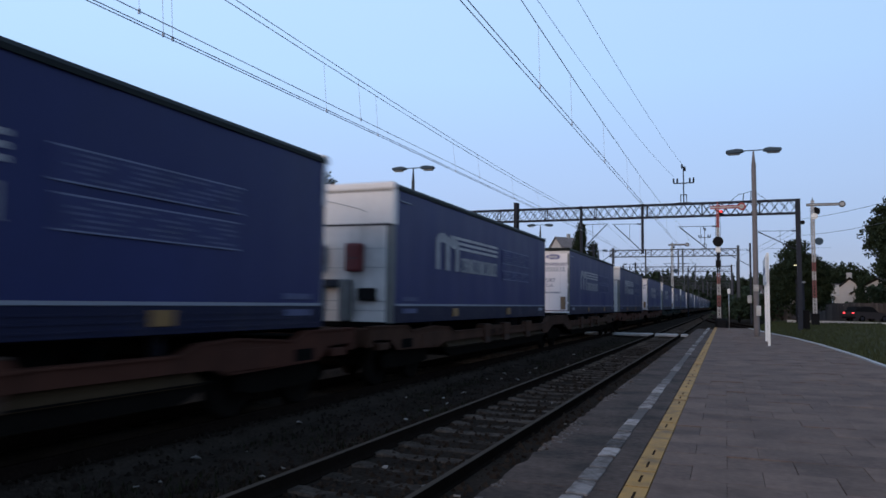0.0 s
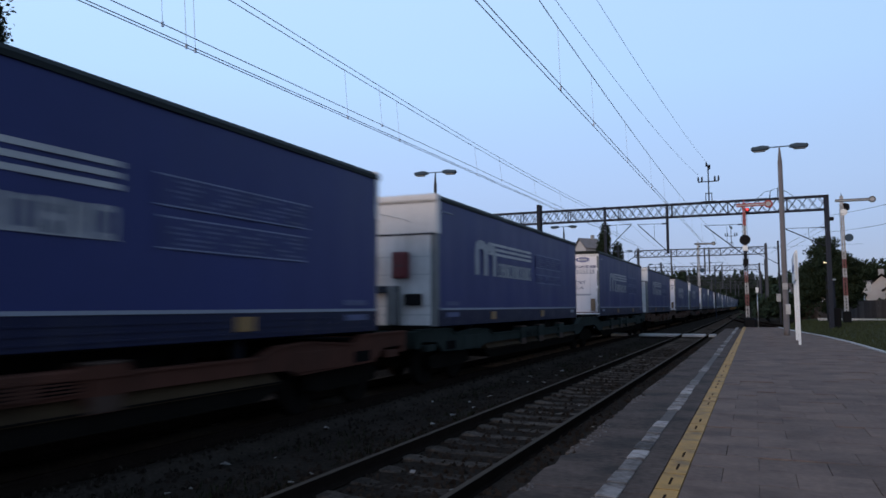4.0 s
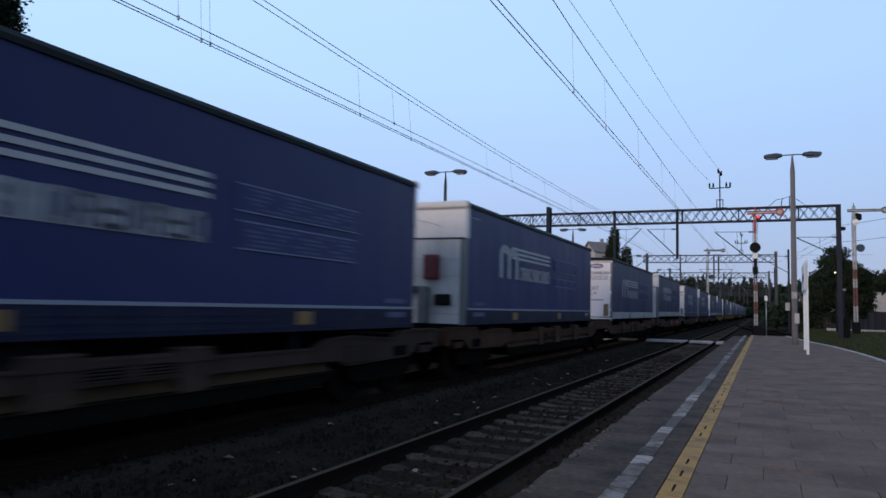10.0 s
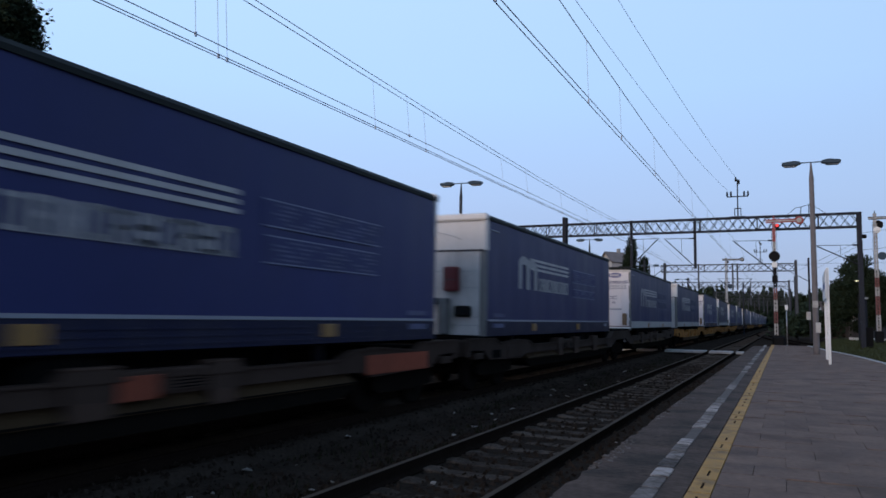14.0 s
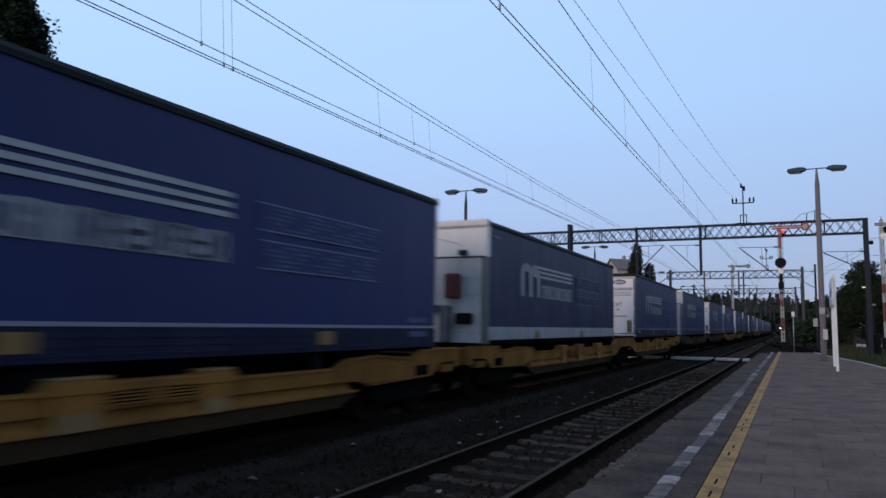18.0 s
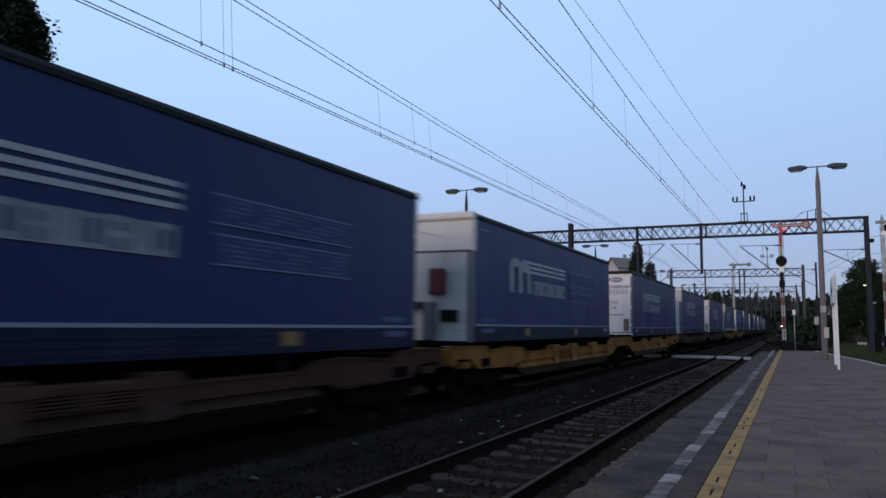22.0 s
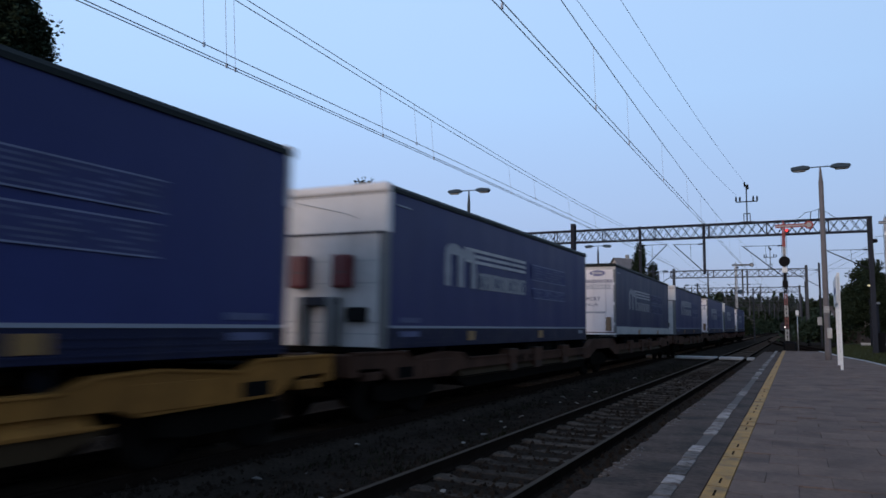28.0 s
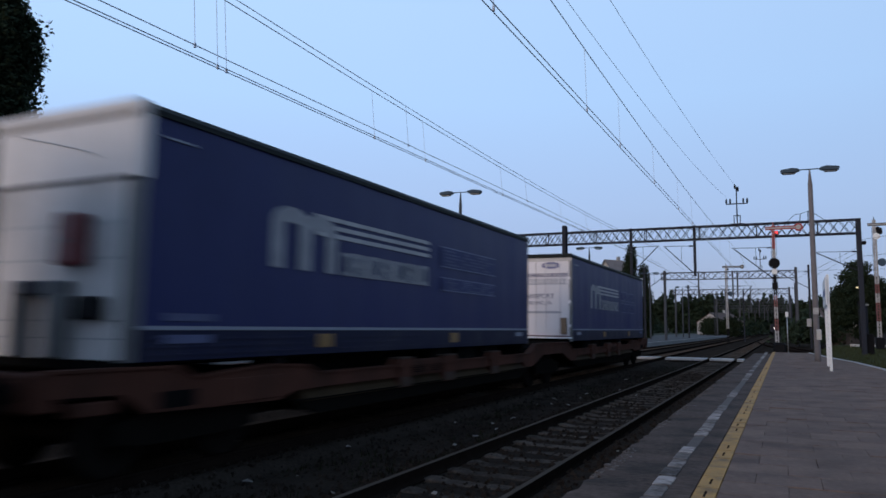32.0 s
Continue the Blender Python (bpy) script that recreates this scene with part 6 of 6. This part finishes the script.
            for j in range(5):
                zz, ja = z0_ + (z1_ - z0_) * (0.16 + 0.17 * j), a0 + rg_.uniform(0.1, 0.5)
                while ja < a1 - 0.3:
                    jb = min(ja + rg_.uniform(0.15, 0.7), a1 - 0.08)
                    box(min(x, x + s * 0.002), max(x, x + s * 0.002), min(Y(ja), Y(jb)), max(Y(ja), Y(jb)), zz - 0.014, zz + 0.014, bm=g)
                    ja = jb + rg_.uniform(0.08, 0.6)
            tagged(part("small_print", g, M_print, tp), kind="stuff")
            for z in (z0_, z1_):
                part("edge_line", box(min(x, x + s * 0.002), max(x, x + s * 0.002), min(y0, y1), max(y0, y1), z - 0.01, z + 0.01), M_line_dim, tp)
        xo = s * 1.290
        if white_skirt:
            bd = part("lower_board", box(min(s * 1.24, s * 1.285), max(s * 1.24, s * 1.285), 0.05, LEN - 0.06, H0 + 0.11, HL + 0.02, 0.008), M_skirt, t, "grey-white lower board")
            for k in range(1, 6):
                part("board_joint", box(min(xo, s * 1.27), max(xo, s * 1.27), LEN * k / 6 - 0.01, LEN * k / 6 + 0.01, H0 + 0.12, HL), M_steel, bd)
        else:
            bd = part("lower_board", box(min(s * 1.24, s * 1.275), max(s * 1.24, s * 1.275), 0.05, LEN - 0.06, H0 + 0.02, HL, 0.006), M_board, t, "dark blue lower board")
            for z in (1.37, 1.46, 1.55):
                part("board_ridge", box(min(s * 1.27, s * 1.288), max(s * 1.27, s * 1.288), 0.11, LEN - 0.08, z - 0.012, z + 0.012), M_board, bd)
            part("pale_line", box(min(s * 1.27, s * 1.29), max(s * 1.27, s * 1.29), 0.11, LEN - 0.08, 1.655, 1.70), M_line, bd, "thin pale line along the side")
            part("plate", box(min(x, x - s * 0.004), max(x, x - s * 0.004), 0.45, 1.25, 1.76, 1.85), M_print, cur, "line of small print")
            for y0, y1, paint in ((0.45, 1.2, M_print), (LEN - 1.05, LEN - 0.55, M_line)):
                part("data_plate", box(min(xo, s * 1.27), max(xo, s * 1.27), y0, y1, 1.50, 1.60), paint, bd, "small pale data plate")
        for a in (3.65, 8.45) if s > 0 else (4.66, 9.60):
            yc = near + sg * a
            part("marker_plate", box(min(s * 1.295, s * 1.26), max(s * 1.295, s * 1.26), yc - 0.20, yc + 0.20, 1.40, 1.60, 0.004), M_reflector, bd, "yellow marker plate")
        part("strip", box(min(s * 1.284, s * 1.25), max(s * 1.284, s * 1.25), near + sg * 0.55 - 0.25, near + sg * 0.55 + 0.25, 3.86, 3.885), M_line, cur)
        part("corner_post", box(min(s * 1.268, s * 1.16), max(s * 1.268, s * 1.16), LEN - 0.045, LEN + 0.01, H0, HT + 0.06, 0.015), M_post_grey, t, "grey rear corner post")
    # doors
    for s in (-1, 1):
        dr = part("door", box(min(s * 0.006, s * 1.20), max(s * 0.006, s * 1.20), LEN - 0.06, LEN + 0.005, 1.47, HT - 0.06, 0.006), M_trailer_door, t, "white rear door")
        for k in (0.35, 0.85):
            part("lock_rod", tube((s * k, LEN + 0.025, 1.5), (s * k, LEN + 0.025, HT - 0.1), 0.014, n=6), M_trailer_door, dr)
        for z in (1.8, 2.6, 3.4):
            part("hinge", box(min(s * 1.13, s * 1.22), max(s * 1.13, s * 1.22), LEN, LEN + 0.03, z - 0.05, z + 0.05), M_trailer_door, dr)
        part("door_buffer", box(s * 0.98 - 0.10, s * 0.98 + 0.10, LEN, LEN + 0.10, 1.52, 2.07, 0.02), M_stop, dr, "brown rubber door buffer")
    part("header", box(-1.26, 1.26, LEN - 0.05, LEN + 0.012, HT - 0.06, HT + 0.05), M_trailer_white, t, "pale header over the doors")
    part("red_edge", box(-1.25, 1.25, LEN - 0.05, LEN + 0.018, 1.43, 1.47), M_redline, t, "dark red edge under the doors")
    part("bumper", box(-1.25, 1.25, LEN - 0.1, LEN + 0.03, 1.37, 1.43, 0.01), M_white, t, "white rear beam")
    part("under_bumper", box(-1.15, 1.15, LEN - 0.2, LEN - 0.02, 1.05, 1.30, 0.02), M_chassis, t, "dark rear underrun bar")
    yd = LEN + 0.012

    def face(name, x0, x1, z0, z1, material, label=""):
        """x as read by someone facing the doors."""
        return part(name, box(-x1, -x0, yd - 0.01, yd + 0.002, z0, z1), material, t, label)

    for k in range(3):
        face("stripe", -1.00, 1.13, 3.545 - 0.045 * k, 3.57 - 0.045 * k, M_ink)
    nb = face("name_band", -0.34, 1.08, 3.19, 3.215, M_ink_grey, "plain grey lettering of upright bars")
    g = bmesh.new()
    for k in range(10):
        xk = -0.34 + 0.142 * k
        box(-xk - 0.105, -xk - 0.065, yd - 0.01, yd + 0.003, 3.19, 3.40 if k else 3.46, bm=g)
        box(-xk - 0.04, -xk - 0.015, yd - 0.01, yd + 0.0025, 3.19, 3.40, bm=g)
        box(-xk - 0.07, -xk - 0.03, yd - 0.01, yd + 0.002, 3.30 + 0.03 * (k % 3), 3.33 + 0.03 * (k % 3), bm=g)
    part("lettering", g, M_ink_grey, nb)
    for k in range(3):
        face("emblem_leg", -1.10 + 0.22 * k, -0.98 + 0.22 * k, 3.18, 3.46, M_ink_grey)
    face("web_bar", -0.88, 0.88, 2.215, 2.29, M_ink_grey, "plain grey lettering bar")
    face("square_plate", -1.02, -0.74, 3.74, 3.98, M_ink_grey)
    oval = lathe([(0.30, 0.0), (0.33, 0.006), (0.33, 0.012)], 24, axis=1)
    ov = part("oval_badge", oval, M_emblem, t, "violet oval badge")
    ov.matrix_basis = Matrix.Translation((-0.54, yd, 3.84)) @ Matrix.Diagonal((1, 1, 0.36, 1))
    part("badge_bar", box(-0.19, 0.19, 0.012, 0.016, -0.12, 0.12), M_ink_grey, ov)
    turn = pose(0, 0, 0, 0, 0, 180)
    writing("lettering", "TRANSPORT", 1.29, 0.16, M_ink, t, Matrix.Translation((0.0, yd + 0.004, 2.80)) @ turn)
    writing("lettering", "SPEDYCJA", 1.15, 0.14, M_ink, t, Matrix.Translation((0.02, yd + 0.004, 2.55)) @ turn)
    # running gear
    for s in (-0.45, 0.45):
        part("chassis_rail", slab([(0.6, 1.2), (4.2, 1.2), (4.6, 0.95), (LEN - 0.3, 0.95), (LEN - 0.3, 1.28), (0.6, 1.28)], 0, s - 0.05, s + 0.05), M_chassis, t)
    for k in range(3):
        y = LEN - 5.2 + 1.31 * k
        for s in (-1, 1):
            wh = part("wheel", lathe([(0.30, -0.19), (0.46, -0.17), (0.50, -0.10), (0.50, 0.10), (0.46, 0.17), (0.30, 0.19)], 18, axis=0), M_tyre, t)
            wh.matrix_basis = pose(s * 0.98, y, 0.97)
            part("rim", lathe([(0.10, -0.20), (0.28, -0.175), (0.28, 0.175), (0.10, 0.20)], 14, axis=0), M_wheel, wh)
    for s in (-0.7, 0.7):
        part("landing_leg", box(s - 0.07, s + 0.07, 3.2, 3.36, 0.62, 1.25, 0.01), M_steel_dark, t)
    return t


wagon_kinds = {
    "brown": build_wagon(W_brown, "grimy brown articulated pocket wagon under two trailers"),
    "red": build_wagon(W_red, "oxide red articulated pocket wagon under two trailers"),
    "green": build_wagon(W_green, "dark green articulated pocket wagon under two trailers"),
    "grey": build_wagon(W_grey, "grime-grey articulated pocket wagon under two trailers"),
    "orange": build_wagon(W_grime, "grime-brown articulated pocket wagon with bare orange-red panels", W_orange),
    "rusty": build_wagon(W_grime, "grime-brown articulated pocket wagon with two rusty red panels", W_rust, (-1,)),
    "yellow": build_wagon(W_yellow, "yellow articulated pocket wagon under two trailers"),
}
trailer_kinds = {(0, 2): build_trailer(False, 2, "dark blue curtain-sided semi-trailer with pale stripes and a thin pale line"),
                 (1, 2): build_trailer(True, 2, "dark blue curtain-sided semi-trailer with a grey-white lower board"),
                 (0, 1): build_trailer(False, 1, "dark blue curtain-sided semi-trailer with one red box on its front wall"),
                 (1, 1): build_trailer(True, 1, "dark blue curtain-sided semi-trailer with grey-white lower board and one red box")}
ORDER = ["red", "brown", "red", "green", "brown", "rusty", "brown", "orange", "grey", "yellow", "yellow", "brown", "yellow", "brown", "yellow", "brown", "brown", "red"]
WHITE_LEAD = {7, 9, 10, 14}      # wagons whose first trailer has the pale lower board
WHITE_TRAIL = {6, 8, 15}         # and the second
ONE_BOX = {8, 10, 11, 12, 13, 14, 17}  # first trailers with a single red box on the front wall
TALL_TRAIL = {9, 13, 16}                    # trailers with a slightly higher body
# and how much lower some sit in their pockets
TRAIL_LOW = {6: 0.05, 9: 0.018, 13: 0.018, 15: 0.04, 16: 0.018}
TRAIL_PITCH = {15: 0.35}
LEAD_LOW = {12: -0.04}
used = set()
CONSIST = []


def take(src, key):
    if key in used:
        return copy_thing(src, Matrix.Identity(4))
    used.add(key)
    return src


for k, colour in enumerate(ORDER):
    w = take(wagon_kinds[colour], colour)
    a_kind, b_kind = (int(k in WHITE_LEAD), 1 if k in ONE_BOX else 2), (int(k in WHITE_TRAIL), 2)
    lead = take(trailer_kinds[a_kind], a_kind)
    trail = copy_thing(trailer_kinds[b_kind], Matrix.Identity(4))
    if k in TALL_TRAIL:
        trail.scale = (1, 1, 1.014)
    CONSIST.append((w, lead, trail))


def build_car():
    """Nose towards +x, on the ground at z = 0."""
    c = tagged(thing("car"), "dark hatchback car with lit red tail lights on the road", "car")
    hull = slab([(-2.0, 0.3), (2.0, 0.3), (2.05, 0.62), (1.9, 0.78), (0.9, 0.92), (-1.95, 0.98), (-2.05, 0.6)], 1, -0.84, 0.84)
    bmesh.ops.bevel(hull, geom=hull.edges[:], offset=0.05, segments=2, affect="EDGES")
    part("body", hull, M_car, c)
    cab = slab([(-1.9, 0.95), (0.85, 0.9), (0.2, 1.40), (-0.4, 1.48), (-1.5, 1.44)], 1, -0.72, 0.72)
    bmesh.ops.bevel(cab, geom=cab.edges[:], offset=0.06, segments=2, affect="EDGES")
    part("cabin_glass", cab, M_black, c)
    part("roof", box(-1.5, 0.1, -0.66, 0.66, 1.44, 1.50, 0.02), M_car, c)
    for sx in (-1.25, 1.3):
        for sy in (-1, 1):
            wh = part("wheel", lathe([(0.2, -0.1), (0.31, -0.09), (0.31, 0.09), (0.2, 0.1)], 16, axis=1, centre=(sx, sy * 0.76, 0.31)), M_tyre, c)
            part("rim", lathe([(0.05, -0.105), (0.2, -0.1), (0.2, 0.1), (0.05, 0.105)], 12, axis=1, centre=(sx, sy * 0.76, 0.31)), M_steel_dark, wh)
    for sy in (-1, 1):
        part("tail_light", box(-2.08, -1.98, sy * 0.55 - 0.09, sy * 0.55 + 0.09, 0.80, 0.92, 0.02), M_tail, c, "glowing red tail light")
        part("headlight", box(1.92, 2.03, sy * 0.6 - 0.16, sy * 0.6 + 0.16, 0.6, 0.74, 0.02), M_glassy, c)
    part("bumper", box(-2.1, -1.95, -0.8, 0.8, 0.32, 0.52, 0.03), M_black, c)
    return c


CAR = build_car()


def roll(wagon, shift, door):
    """Turns the wagon's wheelsets, a row a frame while it is near enough to tell."""
    ts = np.arange(0, 32.001, 1 / FPS)
    us = np.interp(ts, [t for t, u in door], [u for t, u in door])
    near = [(t, u) for t, u in zip(ts, us) if -30 < u + shift < 75]
    if len(near) < 3:
        return
    ends = [(0.0, near[0][1])] * (near[0][0] > 0.01) + near + [(32.0, near[-1][1])] * (near[-1][0] < 31.99)
    for bogie in wagon.children:
        if not bogie.name.startswith("bogie"):
            continue
        for k, axle in enumerate(o for o in bogie.children if o.name.startswith("wheelset")):
            dy = axle.location.y
            walk(axle, [(float(t), pose(0, dy, 0.46, math.degrees(-u / 0.46) % 360.0 + 37 * k)) for t, u in ends])


def motions():
    """The train's second-trailer doors stand at DOOR metres along the track; it gathers speed slowly."""
    door = [(0, 168.34), (2, 134.61), (4, 100.99), (6, 67.32), (8, 33.53), (10, -0.39), (12, -34.43), (14, -68.58), (16, -102.83),
            (18, -137.20), (20, -171.73), (22, -206.49), (24, -241.56), (26, -277.05), (28, -313.03), (30, -349.58), (32, -386.69)]
    for k, (w, lead, trail) in enumerate(CONSIST):
        shift = (k - 5) * PITCH
        roll(w, shift - 2.25, door)
        walk(w, [(t, pose(T2, u + shift - 2.25, RAIL)) for t, u in door])
        low = TRAIL_LOW.get(k, 0.0)
        walk(lead, [(t, pose(T2, u + shift - 18.05, RAIL - LEAD_LOW.get(k, 0.0))) for t, u in door])
        walk(trail, [(t, pose(T2, u + shift + LEN, RAIL - low, TRAIL_PITCH.get(k, 0.0), 0, 180)) for t, u in door])
    # far off a locomotive draws near on the first track and stops
    walk(FAR_LOCO, [(t, pose(T1, y, RAIL)) for t, y in ((0, 402), (8, 402), (12, 370), (16, 312), (18, 300), (32, 300))])
    # the car pulls away to the right beyond the grass
    walk(CAR, [(0, pose(12.6, 80.2, 0.12, 0, 0, 35)), (0.7, pose(13.5, 80.9, 0.12, 0, 0, 35)), (2.0, pose(15.4, 82.2, 0.12, 0, 0, 35)), (4.0, pose(16.6, 83.0, 0.12, 0, 0, 35)), (32, pose(16.6, 83.0, 0.12, 0, 0, 35))])


motions()
